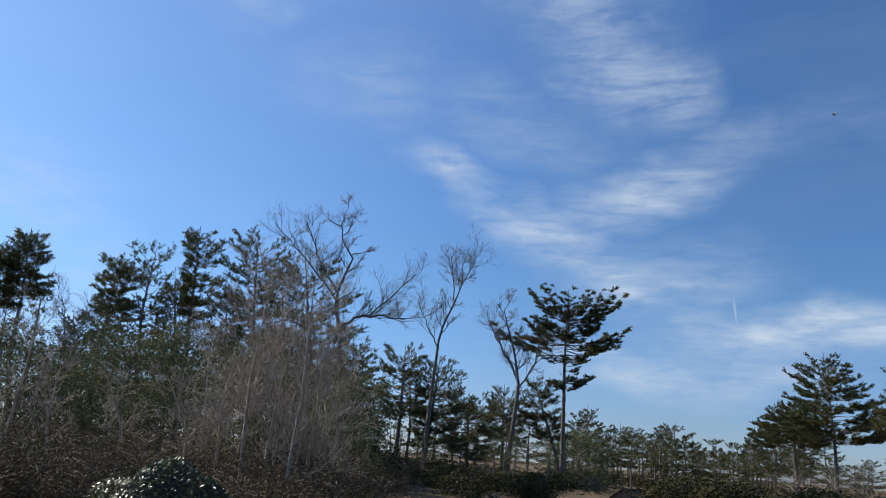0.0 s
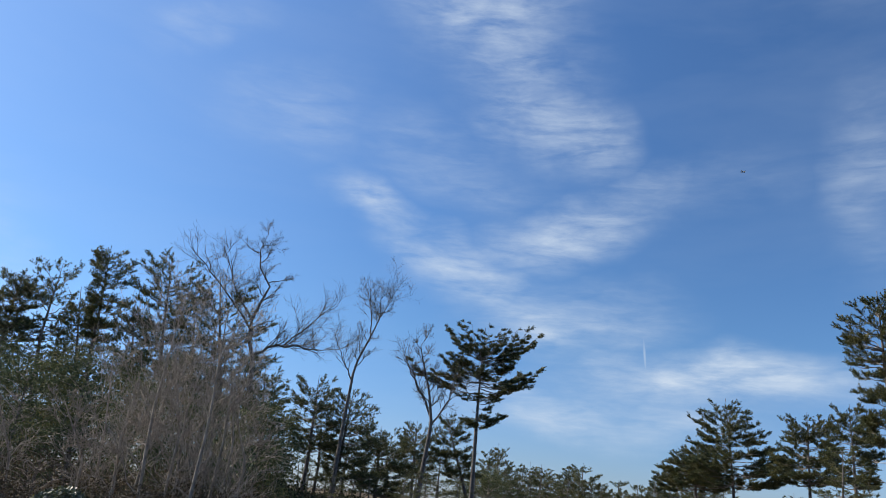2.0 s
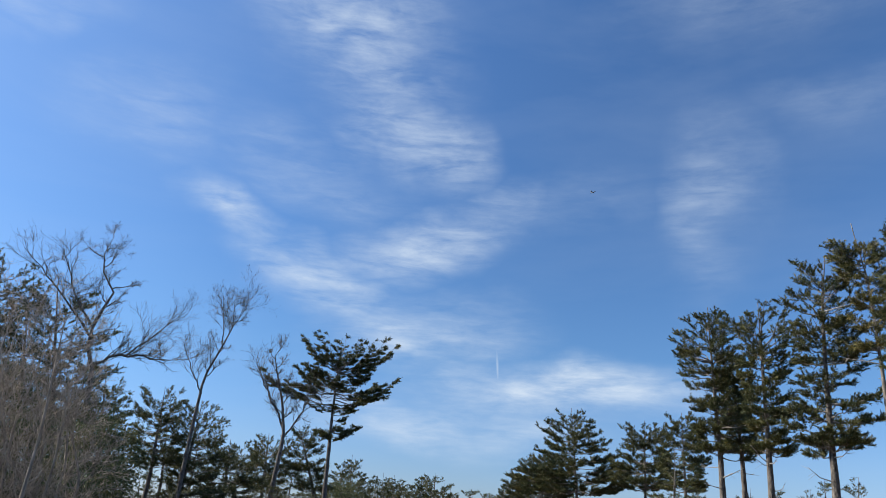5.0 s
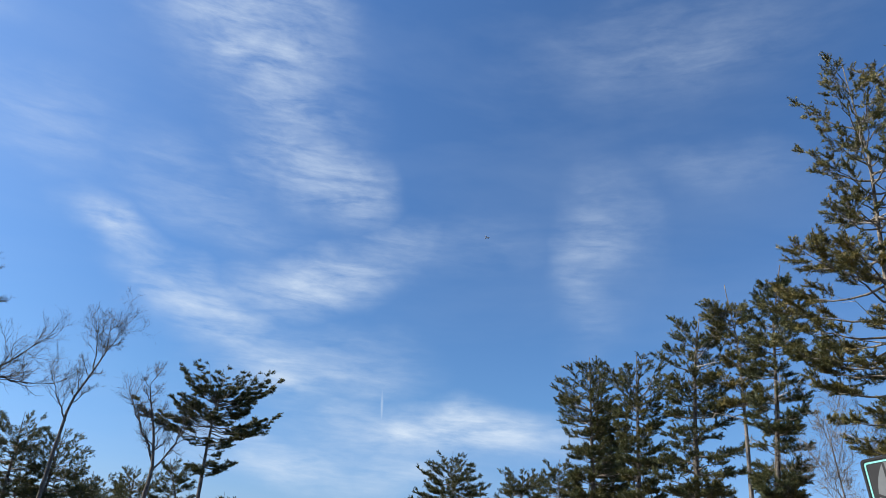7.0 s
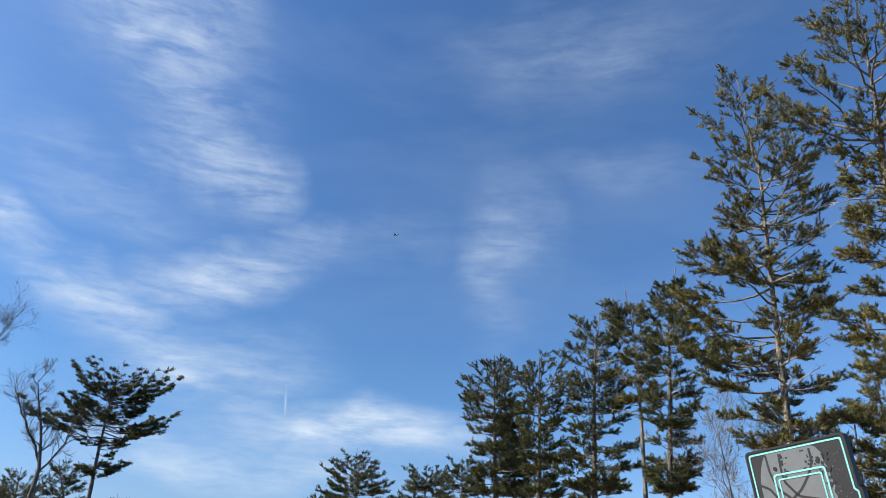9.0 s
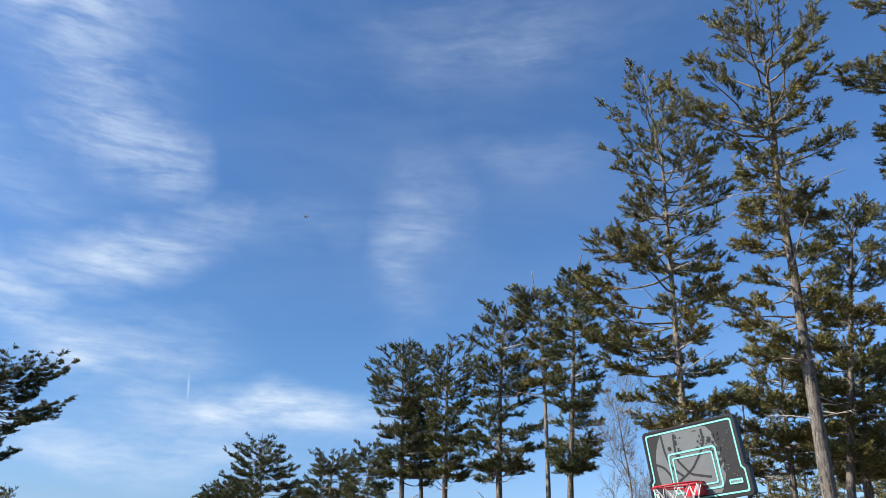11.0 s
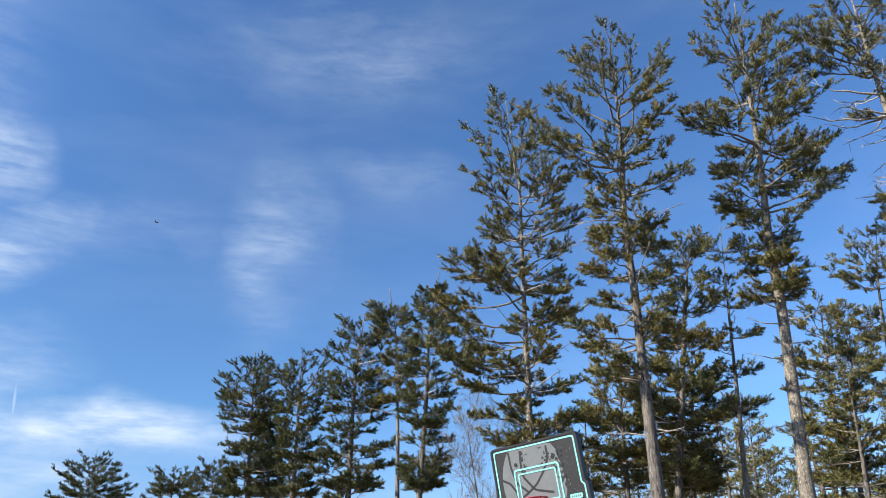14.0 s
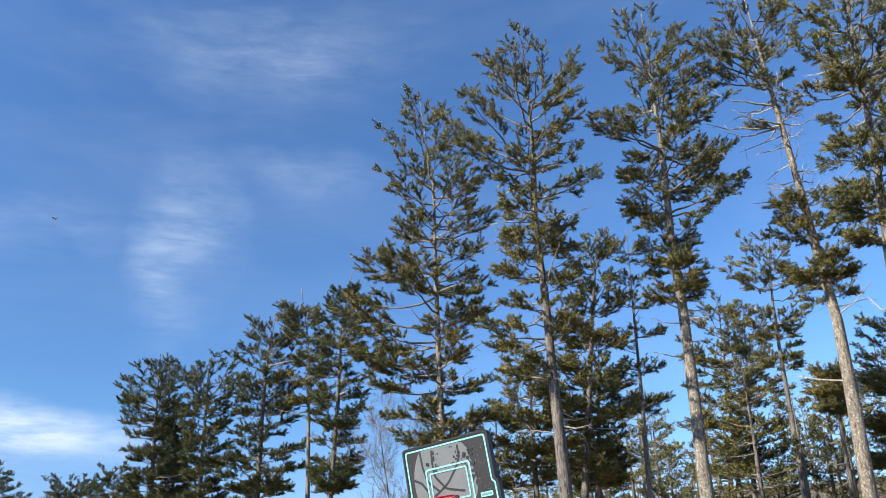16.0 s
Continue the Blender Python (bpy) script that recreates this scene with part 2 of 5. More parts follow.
class Wood:
    """Tapered tubes gathered into one mesh."""

    def __init__(self):
        self.v, self.f = [], []

    def tube(self, pts, radii, sides=6, rough=0.0, rng=None):
        pts = np.asarray(pts, float)
        n = len(pts)
        start = len(self.v)
        tang = np.gradient(pts, axis=0)
        tang /= np.linalg.norm(tang, axis=1)[:, None] + 1e-9
        ref = np.array([0, 0, 1.0]) if abs(tang[0][2]) < 0.8 else np.array([1.0, 0, 0])
        for i in range(n):
            u = np.cross(tang[i], ref)
            u /= np.linalg.norm(u) + 1e-9
            w = np.cross(tang[i], u)
            for k in range(sides):
                a = 2 * math.pi * k / sides
                r = radii[i] * (1 + (rng.normal(0, rough) if rough else 0))
                self.v.append(pts[i] + r * (u * math.cos(a) + w * math.sin(a)))
        for i in range(n - 1):
            for k in range(sides):
                a, b = start + i * sides + k, start + i * sides + (k + 1) % sides
                self.f.append((a, b, b + sides, a + sides))
        tip = len(self.v)
        self.v.append(pts[-1] + tang[-1] * radii[-1])
        for k in range(sides):
            self.f.append((start + (n - 1) * sides + k, start + (n - 1) * sides + (k + 1) % sides, tip))

    def twig(self, a, b, r):
        """A straight, three-sided twig that ends in a point."""
        k = len(self.v)
        d = unit(b - a)
        u = unit(np.cross(d, (0.31, 0.23, 0.92)))
        w = np.cross(d, u)
        self.v += [a + r * u, a - r * 0.5 * u + r * 0.87 * w, a - r * 0.5 * u - r * 0.87 * w, b]
        self.f += [(k, k + 1, k + 3), (k + 1, k + 2, k + 3), (k + 2, k, k + 3)]

    def object(self, name, mat, parent, label=""):
        return mesh_object(name, self.v, self.f, mat, parent, label, smooth=True)


def blades(centres, dirs, count, length, width, spread, rng, bent=0.25, simple=False, loose=0.22):
    """Needle or leaf blades: count thin kites round each centre."""
    c = np.repeat(np.asarray(centres), count, axis=0)
    d = np.repeat(np.asarray(dirs), count, axis=0)
    n = len(c)
    d = d + rng.normal(0, spread, (n, 3))
    d /= np.linalg.norm(d, axis=1)[:, None] + 1e-9
    side = np.cross(d, rng.normal(0, 1, (n, 3)))
    side /= np.linalg.norm(side, axis=1)[:, None] + 1e-9
    ln = length * rng.uniform(0.65, 1.2, (n, 1))
    wd = width * rng.uniform(0.7, 1.3, (n, 1))
    c = c + rng.normal(0, length * loose, (n, 3))
    if simple:
        v = np.stack([c + side * wd, c + d * ln, c - side * wd], axis=1)
        v[:, 1, 2] -= ln[:, 0] * bent * rng.uniform(0, 1, n)
        return v.reshape(-1, 3), np.arange(n * 3).reshape(-1, 3)
    v = np.empty((n, 4, 3))
    v[:, 0] = c
    v[:, 1] = c + d * ln * 0.5 + side * wd
    v[:, 2] = c + d * ln
    v[:, 2, 2] -= ln[:, 0] * bent * rng.uniform(0, 1, n)
    v[:, 3] = c + d * ln * 0.5 - side * wd
    i = np.arange(n)[:, None] * 4
    t = np.concatenate([i + [0, 1, 2], i + [0, 2, 3]], axis=1).reshape(-1, 3)
    return v.reshape(-1, 3), t


def unit(v):
    v = np.asarray(v, float)
    return v / (np.linalg.norm(v) + 1e-9)


def stand(name, az, dist, z=0.0):
    """An Empty at that bearing and distance; its x runs to the right as seen from the walk, its y away from it."""
    a = radians(az)
    ob = new(name)
    ob.empty_display_size = 0.3
    ob.matrix_world = Matrix.Translation((dist * math.sin(a), dist * math.cos(a), z)) @ Matrix.Rotation(-a, 4, "Z")
    return ob


# ---- trees ----
LIMB_SHARE = 0.62


def pine(az, dist, stem, crown, girth=0.2, limbs=44, rise=0.22, full=1.0, needle=NEEDLE, bark=BARK, label="", group="pines at the wood's edge", seed=1, dead=6, fine=1.0, split=True, blade=1.0, spray=1.0, bare=None, plan=None):
    """A white pine. stem: (height, aside) up the trunk; crown: (height, left, right) reach of the limbs."""
    rng = np.random.default_rng(seed)
    tree = stand("pine_tree", az, dist)
    tagged(tree, label or "tall white pine with uneven tiers of olive-green needles", "tree", group)
    sz, sx = np.array([s[0] for s in stem]), np.array([s[1] for s in stem])
    top = max(sz[-1], crown[-1][0])
    if top > sz[-1]:
        sx = np.append(sx, sx[-1] + (sx[-1] - sx[-2]) / max(sz[-1] - sz[-2], 0.5) * (top - sz[-1]) * 0.5)
        sz = np.append(sz, top)
    wob = rng.uniform(0, 6.28, 2)

    def stem_at(z):
        return np.array([np.interp(z, sz, sx), 0.12 * math.sin(z * 0.5 + wob[0]) * min(1, z / 4), z])

    def stem_r(z):
        return max(0.018, girth * (1 - z / top) ** 0.8 * (1 + 0.35 * math.exp(-z / 0.5)))

    w = Wood()
    zs = np.linspace(-0.15, top - 0.1, 26)
    w.tube([stem_at(max(z, 0)) + [0, 0, min(z, 0)] for z in zs], [stem_r(max(z, 0)) for z in zs], 9, 0.05, rng)
    w.object("trunk", bark, tree)

    cz = np.array([c[0] for c in crown])
    cl, cr = -np.array([c[1] for c in crown]), np.array([c[2] for c in crown])
    z_low, z_top = cz[0], cz[-1] - (0.0 if plan else 0.45)
    rest = Wood()
    tufts, tdirs = [], []
    if plan:
        plan = plan + [(z0 + rng.normal(0, 0.15), b + rng.normal(0, 24), r * rng.uniform(0.5, 0.95), u * rng.uniform(0.6, 1.1)) for _ in range(2) for z0, b, r, u in plan]
        limbs = len(plan)
    else:
        limbs = int(limbs * LIMB_SHARE)
    whorls = max(6, limbs // 6)
    tier = rng.normal(0, 0.3, whorls)
    s = np.linspace(0, 1, 7)
    for i in range(limbs):
        q = ((i + 0.5) / limbs) ** 1.15
        k = int(q * whorls)
        q = min(0.995, (k + 0.5 + tier[k]) / whorls) if rng.uniform() < 0.75 else q
        z = min(max(z_low + (z_top - z_low) * q + rng.normal(0, 0.08), z_low), z_top - 0.05)
        phi = i * 2.39996 + rng.normal(0, 0.45)
        left, right = max(0.25, np.interp(z, cz, cl)), max(0.25, np.interp(z, cz, cr))
        ca, sa = math.cos(phi), math.sin(phi)
        side = right if ca > 0 else left
        mean = 0.5 * (left + right)
        reach = math.sqrt((side * ca) ** 2 + (mean * sa) ** 2) * min(1.06, max(0.4, rng.normal(0.93, 0.2)))
        high = 0.0 if plan else max(0.0, q - 0.5) / 0.5
        up = (rise * 0.8 + 0.85 * high ** 1.3) * reach * rng.uniform(0.6, 1.3)
        z0 = max(z - up, z_low * 0.9)
        if plan:
            z0, phi, reach, up = plan[i]
            phi = radians(phi)
            ca, sa = math.cos(phi), math.sin(phi)
        thick = 1.0 if plan else 1.4 - 0.6 * q        # fuller low down, thinner at the top
        p0 = stem_at(z0)
        naked = bare is not None and bare[0] < z < bare[1] and rng.uniform() < 0.85
        reach *= 1.7 if naked else 1.0
        out = np.array([ca, sa, 0])
        across = np.array([-sa, ca, 0])
        sag = rng.normal(-0.05, 0.05) * reach
        bend = across * rng.normal(0, 0.16) * reach
        curl = 1.9 - 0.8 * high
        pts = np.array([p0 + out * reach * t + bend * t * t + np.array([0, 0, up * t ** curl + sag * math.sin(t * 3.1)]) for t in s])
        pts[1:] += rng.normal(0, 0.03 * reach ** 0.5, (6, 3))
        r0 = min(0.05, 0.014 + 0.014 * reach) * (0.75 + girth * 1.2)
        lw = Wood() if split else rest
        lw.tube(pts if split else pts[::2], np.linspace(r0, 0.007, 7 if split else 4), 5 if split else 3)
        if naked:
            for k in range(7):
                b = pts[int(rng.integers(2, 6))]
                lw.twig(b, b + unit(out + rng.normal(0, 0.7, 3)) * rng.uniform(0.25, 0.6), 0.009)
            lw.object("dead_limb", DEAD, tree, "bare silvery dead limb")
            continue
        # side boughs along the outer limb, short twigs on each bough, a brush of needles on each twig
        boughs = max(4, int(reach * 3.2 / blade ** 0.4)) + 1
        inner = 0.36 if reach > 1.2 else 0.2
        for k in range(boughs):
            t = 1.0 if k == 0 else inner + (1 - inner) * (k - rng.uniform(0, 1)) / (boughs - 1)
            b = np.array([np.interp(t, s, pts[:, j]) for j in range(3)])
            ang = rng.normal(0, 0.25) if k == 0 else rng.uniform(0.35, 1.0) * (1 if k % 2 else -1)
            bl = min(0.24 + 0.42 * reach * (1.12 - t), 1.15) * rng.uniform(0.65, 1.2) * spray
            bd = unit(out * math.cos(ang) + across * math.sin(ang) + np.array([0, 0, rng.uniform(0.05, 0.4) + 0.5 * high]))
            if k == 0:
                bl *= 0.6
            tip = b + bd * bl
            if blade < 1.5:
                lw.twig(b, tip, 0.010)
            n_tw = max(4, int(bl * 18.0 * full * thick / blade ** 0.4))
            for g in range(n_tw):
                f0 = b + (tip - b) * (0.25 + 0.75 * (g + rng.uniform(0, 1)) / n_tw)
                td = unit(bd + rng.normal(0, 0.55, 3) * [1, 1, 0.5] + np.array([0, 0, 0.30]))
                tl = rng.uniform(0.14, 0.40) * spray
                if blade < 1.5 and g % 3 == 0:
                    lw.twig(f0, f0 + td * tl, 0.006)
                for u in np.linspace(0.35, 1.0, max(2, int(tl / (0.072 * blade)))):
                    tufts.append(f0 + td * tl * u)
                    tdirs.append(unit(td + np.array([0, 0, 0.55])))
        if split:
            lw.object("limb", LIMB if bark is BARK else BARK_GREY, tree)
    # dead, pale snags under and inside the crown
    for i in range(dead):
        z = rng.uniform(max(1.5, z_low * 0.6), z_low + 0.75 * (z_top - z_low))
        phi = rng.uniform(0, 6.28)
        ln = rng.uniform(0.5, 1.2) * (0.8 + 0.32 * np.interp(z, cz, cr + cl))
        d = np.array([math.cos(phi), math.sin(phi), rng.uniform(-0.15, 0.45)])
        b = stem_at(z)
        lw = Wood() if split else rest
        k1, k2 = b + d * ln * 0.5 + rng.normal(0, 0.05, 3), b + d * ln + [0, 0, rng.uniform(-0.1, 0.3)]
        lw.tube([b, k1, k2], [0.028, 0.018, 0.006], 5)
        for g in range(3):
            f0 = k1 + (k2 - k1) * rng.uniform(0, 0.8)
            lw.tube([f0, f0 + unit(d + rng.normal(0, 0.6, 3)) * rng.uniform(0.2, 0.45)], [0.009, 0.004], 3)
        if split:
            lw.object("dead_limb", DEAD, tree, "bare silvery dead limb")
    if not split:
        tagged(rest.object("branchwork", LIMB, tree), kind="stuff")
    v, t = blades(tufts, tdirs, int(round(9 * fine)), 0.135 * blade ** 0.7, 0.0118 * blade / max(1.0, fine) ** 0.5, 0.55, rng, simple=True, loose=0.1)
    mesh_object("crown", v, None, needle, tree, "", tris=t)
    return tree


def bare_tree(az, dist, stem, girth, spread, levels, label, mat=TWIG, seed=1, name="bare_tree", low=0.35, kids=(4, 6, 6, 4), lean=0.0, group="bare deciduous trees", twig=0.006, reach=0.42, mains=()):
    """A leafless tree: a trunk, limbs that fork again and again, fine twigs at the ends."""
    rng = np.random.default_rng(seed)
    tree = stand(name, az, dist)
    tagged(tree, label, "tree", group)
    sz, sx = [s[0] for s in stem], [s[1] for s in stem]
    top = sz[-1]

    def stem_at(z):
        return np.array([np.interp(z, sz, sx), 0.1 * math.sin(z * 0.7), z])

    w = Wood()
    zs = np.linspace(-0.1, top, 16)
    w.tube([stem_at(max(0, z)) + [0, 0, min(0, z)] for z in zs], [max(twig, girth * (1 - z / top) ** 0.85 + twig) for z in np.maximum(zs, 0)], 8, 0.05, rng)
    w.object("trunk", mat, tree)

    def grow(wood, p, d, ln, r, level):
        n = 5 if level < 3 else 3
        pts = [p]
        dd = unit(d)
        for i in range(n - 1):
            dd = unit(dd + rng.normal(0, 0.25, 3) + [0, 0, 0.10])
            pts.append(pts[-1] + dd * ln / (n - 1))
        wood.tube(pts, np.linspace(r, max(twig * 0.6, r * 0.4), n), 5 if level < 2 else 3)
        if level >= levels:
            return
        for k in range(kids[min(level, len(kids) - 1)]):
            t = rng.uniform(0.25, 1.0)
            i = min(int(t * (n - 1)), n - 2)
            b = pts[i] + (pts[i + 1] - pts[i]) * (t * (n - 1) - i)
            ax = unit(np.cross(dd, rng.normal(0, 1, 3)))
            nd = unit(unit(pts[i + 1] - pts[i]) + ax * rng.uniform(0.45, 1.0))
            grow(wood, b, nd, ln * rng.uniform(0.38, 0.68), max(twig * 0.7, r * 0.45), level + 1)

    n_main = kids[0] * 3
    for i in range(n_main):
        q = low + (1 - low) * (i + rng.uniform(0, 1)) / n_main
        z = q * top
        phi = i * 2.4 + rng.normal(0, 0.4)
        d = unit([math.cos(phi) * spread + lean, math.sin(phi) * spread, rng.uniform(0.5, 1.1)])
        wood = Wood()
        grow(wood, stem_at(z), d, top * reach * rng.uniform(0.7, 1.1) * (1.15 - 0.6 * q), max(0.012, girth * 0.42 * (1 - 0.7 * q)), 1)
        wood.object("limb", mat, tree)
    for run, r in mains:
        run = np.array(run, float)
        wood = Wood()
        knots = np.linspace(0, 1, len(run))
        fine_t = np.linspace(0, 1, 3 * len(run))
        pts = np.stack([np.interp(fine_t, knots, run[:, j]) for j in range(3)], axis=1)
        pts[1:-1] += rng.normal(0, 0.06, (len(pts) - 2, 3))
        wood.tube(pts, np.linspace(r, r * 0.25, len(pts)), 6)
        for k in range(5 * len(run)):
            i = 2 + k * (len(pts) - 3) // (5 * len(run))
            along = unit(pts[i + 1] - pts[i]) if i + 1 < len(pts) else unit(pts[i] - pts[i - 1])
            grow(wood, pts[i], unit(along + rng.normal(0, 0.55, 3) + [0, 0, 0.25]), rng.uniform(0.8, 2.0), r * 0.32, 2)
        wood.object("limb", mat, tree, "long crooked bare limb")
    return tree


def leafy_tree(az, dist, height, radius, mat, label, seed, leaves=5200, size=0.07, base=0.25, name="evergreen_tree", group="understorey evergreens", squash=1.0, width=0.42, simple=True):
    """A broad-leaved evergreen: limbs to many lobes, each lobe a loose cloud of separate leaves."""
    rng = np.random.default_rng(seed)
    tree = stand(name, az, dist)
    tagged(tree, label, "tree" if height > 2.2 else "shrub", group)
    w = Wood()
    w.tube([(0, 0, -0.1), (0.05, 0, height * 0.3), (0.0, 0.05, height * 0.62), (0.1, 0, height * 0.93)], [0.1, 0.08, 0.05, 0.012], 7, 0.04, rng)
    w.object("trunk", BARK, tree)
    lobes = []
    rest = Wood()
    for i in range(46):
        q = rng.uniform(0, 1)
        z = height * (base + (0.97 - base) * q)
        prof = math.sin(math.pi * min(1, 0.18 + 0.80 * q)) ** 0.6
        a = rng.uniform(0, 6.28)
        rr = radius * prof * math.sqrt(rng.uniform(0.15, 1))
        c = np.array([math.cos(a) * rr, math.sin(a) * rr, z])
        lobes.append(c)
        rest.tube([(0, 0, max(0.2, z - rr * 0.5)), c * [0.5, 0.5, 1] - [0, 0, rr * 0.12], c], [0.03, 0.02, 0.006], 4)
    tagged(rest.object("branchwork", TWIG, tree), kind="stuff")
    n = leaves // len(lobes)
    cen = np.concatenate([c + rng.normal(0, 1, (n, 3)) * radius * 0.20 * [1, 1, 0.8 * squash] for c in lobes])
    d = rng.normal(0, 1, cen.shape) + [0, 0, 0.6]
    d /= np.linalg.norm(d, axis=1)[:, None]
    v, t = blades(cen, d, 1, size, size * width, 0.2, rng, 0.15, simple)
    mesh_object("crown", v, None, mat, tree, tris=t)
    return tree


# ---- ground ----
m_, nt_, b_ = material("lawn_and_litter", 0.95, 0.1)
g1 = ramp(nt_, noise_fac(nt_, 0.25, 8.0), [(0.35, (0.075, 0.060, 0.036)), (0.55, (0.10, 0.075, 0.045)), (0.7, (0.060, 0.058, 0.028))])
nt_.links.new(mixed(nt_, noise_fac(nt_, 9.0, 6.0), g1, (0.13, 0.10, 0.065)), b_.inputs["Base Color"])
bump(nt_, b_, noise_fac(nt_, 12.0, 6.0), 0.8, 0.05)


DIP = (20.2, 80.0)


def slope(xx, yy):
    """Height of the wooded slope that rises behind the pines."""
    r, az = math.hypot(xx, yy), math.degrees(math.atan2(xx, yy))
    side = max(0.0, 1 - ((az - 88) / 34) ** 4) if abs(az - 88) < 34 else 0.0
    k = min(1.0, max(0.0, (r - 88) / 70))
    return 16.0 * k * k * (3 - 2 * k) * side


def ground():
    n = 150
    c = np.sign(np.linspace(-1, 1, n)) * np.abs(np.linspace(-1, 1, n)) ** 4 * 2400
    v = []
    for yy in c:
        for xx in c:
            r = math.hypot(xx, yy)
            hz = 0.0
            if r > 110:
                hz = min(1, (r - 110) / 200) * 4.0 * noise.noise((xx * 0.004, yy * 0.004, 0))
            hz -= 3.3 * math.exp(-((xx - DIP[0]) ** 2 + (yy - DIP[1]) ** 2) / 200)      # hollow with a shed in it
            v.append((xx, yy, hz + slope(xx, yy)))
    f = [(j * n + i, j * n + i + 1, (j + 1) * n + i + 1, (j + 1) * n + i) for j in range(n - 1) for i in range(n - 1)]
    g = mesh_object("ground", v, f, m_, smooth=True)
    tagged(g, "late-winter lawn with brown leaf litter under the trees", "ground", kind="structure")


ground()

# ---- pines ----
# limbs of the flat-topped pine: height on the stem, bearing, reach, rise
PLAN_A = [
    (12.7, 180, 2.9, 2.4), (13.0, 172, 1.9, 2.4), (13.3, 60, 1.0, 2.2), (12.9, 10, 1.9, 2.3), (12.4, 2, 4.5, 2.9), (12.5, -8, 3.4, 2.0),
    (12.6, 95, 2.2, 1.9), (12.4, 265, 2.3, 1.9), (12.9, 215, 2.0, 1.8), (12.8, 320, 2.2, 1.8), (11.6, 184, 3.1, 1.2), (10.9, 176, 3.8, 0.6),
    (9.9, 183, 5.4, 2.0), (10.8, 3, 4.8, 1.7), (10.4, 350, 3.7, 0.6), (11.2, 85, 2.5, 0.7), (11.0, 275, 2.4, 0.6), (9.9, 20, 2.0, 0.3),
    (11.8, 200, 2.4, 1.0), (11.5, 330, 2.6, 0.8), (11.9, 30, 2.2, 1.2), (9.6, 180, 1.6, 0.3), (9.2, 0, 1.4, 0.3), (11.4, 140, 2.2, 0.9),
    (7.9, 2, 2.1, 0.6), (7.4, 340, 1.5, 0.4), (7.6, 175, 1.1, 0.3), (8.0, 60, 1.2, 0.4), (7.3, 230, 1.2, 0.3),
]

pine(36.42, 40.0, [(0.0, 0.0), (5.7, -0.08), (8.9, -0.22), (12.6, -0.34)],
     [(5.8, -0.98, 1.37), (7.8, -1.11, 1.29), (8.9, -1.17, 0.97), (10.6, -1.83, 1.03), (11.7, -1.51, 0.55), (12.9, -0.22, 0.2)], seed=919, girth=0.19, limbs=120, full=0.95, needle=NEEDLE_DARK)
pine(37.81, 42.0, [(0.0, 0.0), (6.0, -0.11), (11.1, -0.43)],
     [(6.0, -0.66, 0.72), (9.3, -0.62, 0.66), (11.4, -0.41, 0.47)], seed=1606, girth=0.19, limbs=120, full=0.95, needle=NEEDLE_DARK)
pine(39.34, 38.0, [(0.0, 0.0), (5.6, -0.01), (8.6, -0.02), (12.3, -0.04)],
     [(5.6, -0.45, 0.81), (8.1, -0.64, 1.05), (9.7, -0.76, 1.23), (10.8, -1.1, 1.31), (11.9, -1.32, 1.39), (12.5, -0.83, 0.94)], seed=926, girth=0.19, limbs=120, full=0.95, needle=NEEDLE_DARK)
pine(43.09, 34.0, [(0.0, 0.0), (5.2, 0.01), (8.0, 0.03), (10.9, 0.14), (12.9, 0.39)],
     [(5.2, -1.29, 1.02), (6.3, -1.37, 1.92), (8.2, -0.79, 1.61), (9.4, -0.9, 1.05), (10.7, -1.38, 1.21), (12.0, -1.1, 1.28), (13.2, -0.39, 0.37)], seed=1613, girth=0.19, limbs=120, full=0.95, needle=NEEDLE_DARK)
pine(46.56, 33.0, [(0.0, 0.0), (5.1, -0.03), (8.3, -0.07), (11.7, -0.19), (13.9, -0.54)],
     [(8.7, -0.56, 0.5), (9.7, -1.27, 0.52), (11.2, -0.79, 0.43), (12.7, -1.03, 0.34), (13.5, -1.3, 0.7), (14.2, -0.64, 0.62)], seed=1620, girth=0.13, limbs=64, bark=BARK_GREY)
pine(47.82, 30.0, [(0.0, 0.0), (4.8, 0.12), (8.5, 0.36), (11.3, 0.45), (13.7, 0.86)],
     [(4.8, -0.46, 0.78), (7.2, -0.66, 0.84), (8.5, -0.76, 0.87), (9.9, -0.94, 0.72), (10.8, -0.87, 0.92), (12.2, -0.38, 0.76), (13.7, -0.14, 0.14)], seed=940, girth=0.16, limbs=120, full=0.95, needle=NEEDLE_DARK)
pine(55.98, 27.0, [(0.0, 0.0), (6.6, -0.01), (9.8, -0.02), (12.4, -0.01), (15.9, 0.02), (19.7, -0.39)],
     [(5.9, -1.32, 1.13), (7.0, -1.67, 1.58), (8.2, -2.04, 1.47), (9.8, -3.02, 1.77), (11.1, -3.24, 1.66), (12.2, -3.24, 2.23), (12.9, -2.19, 2.17), (14.0, -1.97, 0.78), (14.4, -0.89, 2.48), (15.3, -1.53, 2.74), (16.2, -1.81, 1.98), (16.9, -0.72, 1.03), (17.7, -1.51, 1.59), (18.5, -1.75, 1.5), (20.1, -0.79, 0.35)], seed=947, girth=0.16, limbs=150, bark=BARK_PALE, dead=30, full=0.88, fine=1.1)
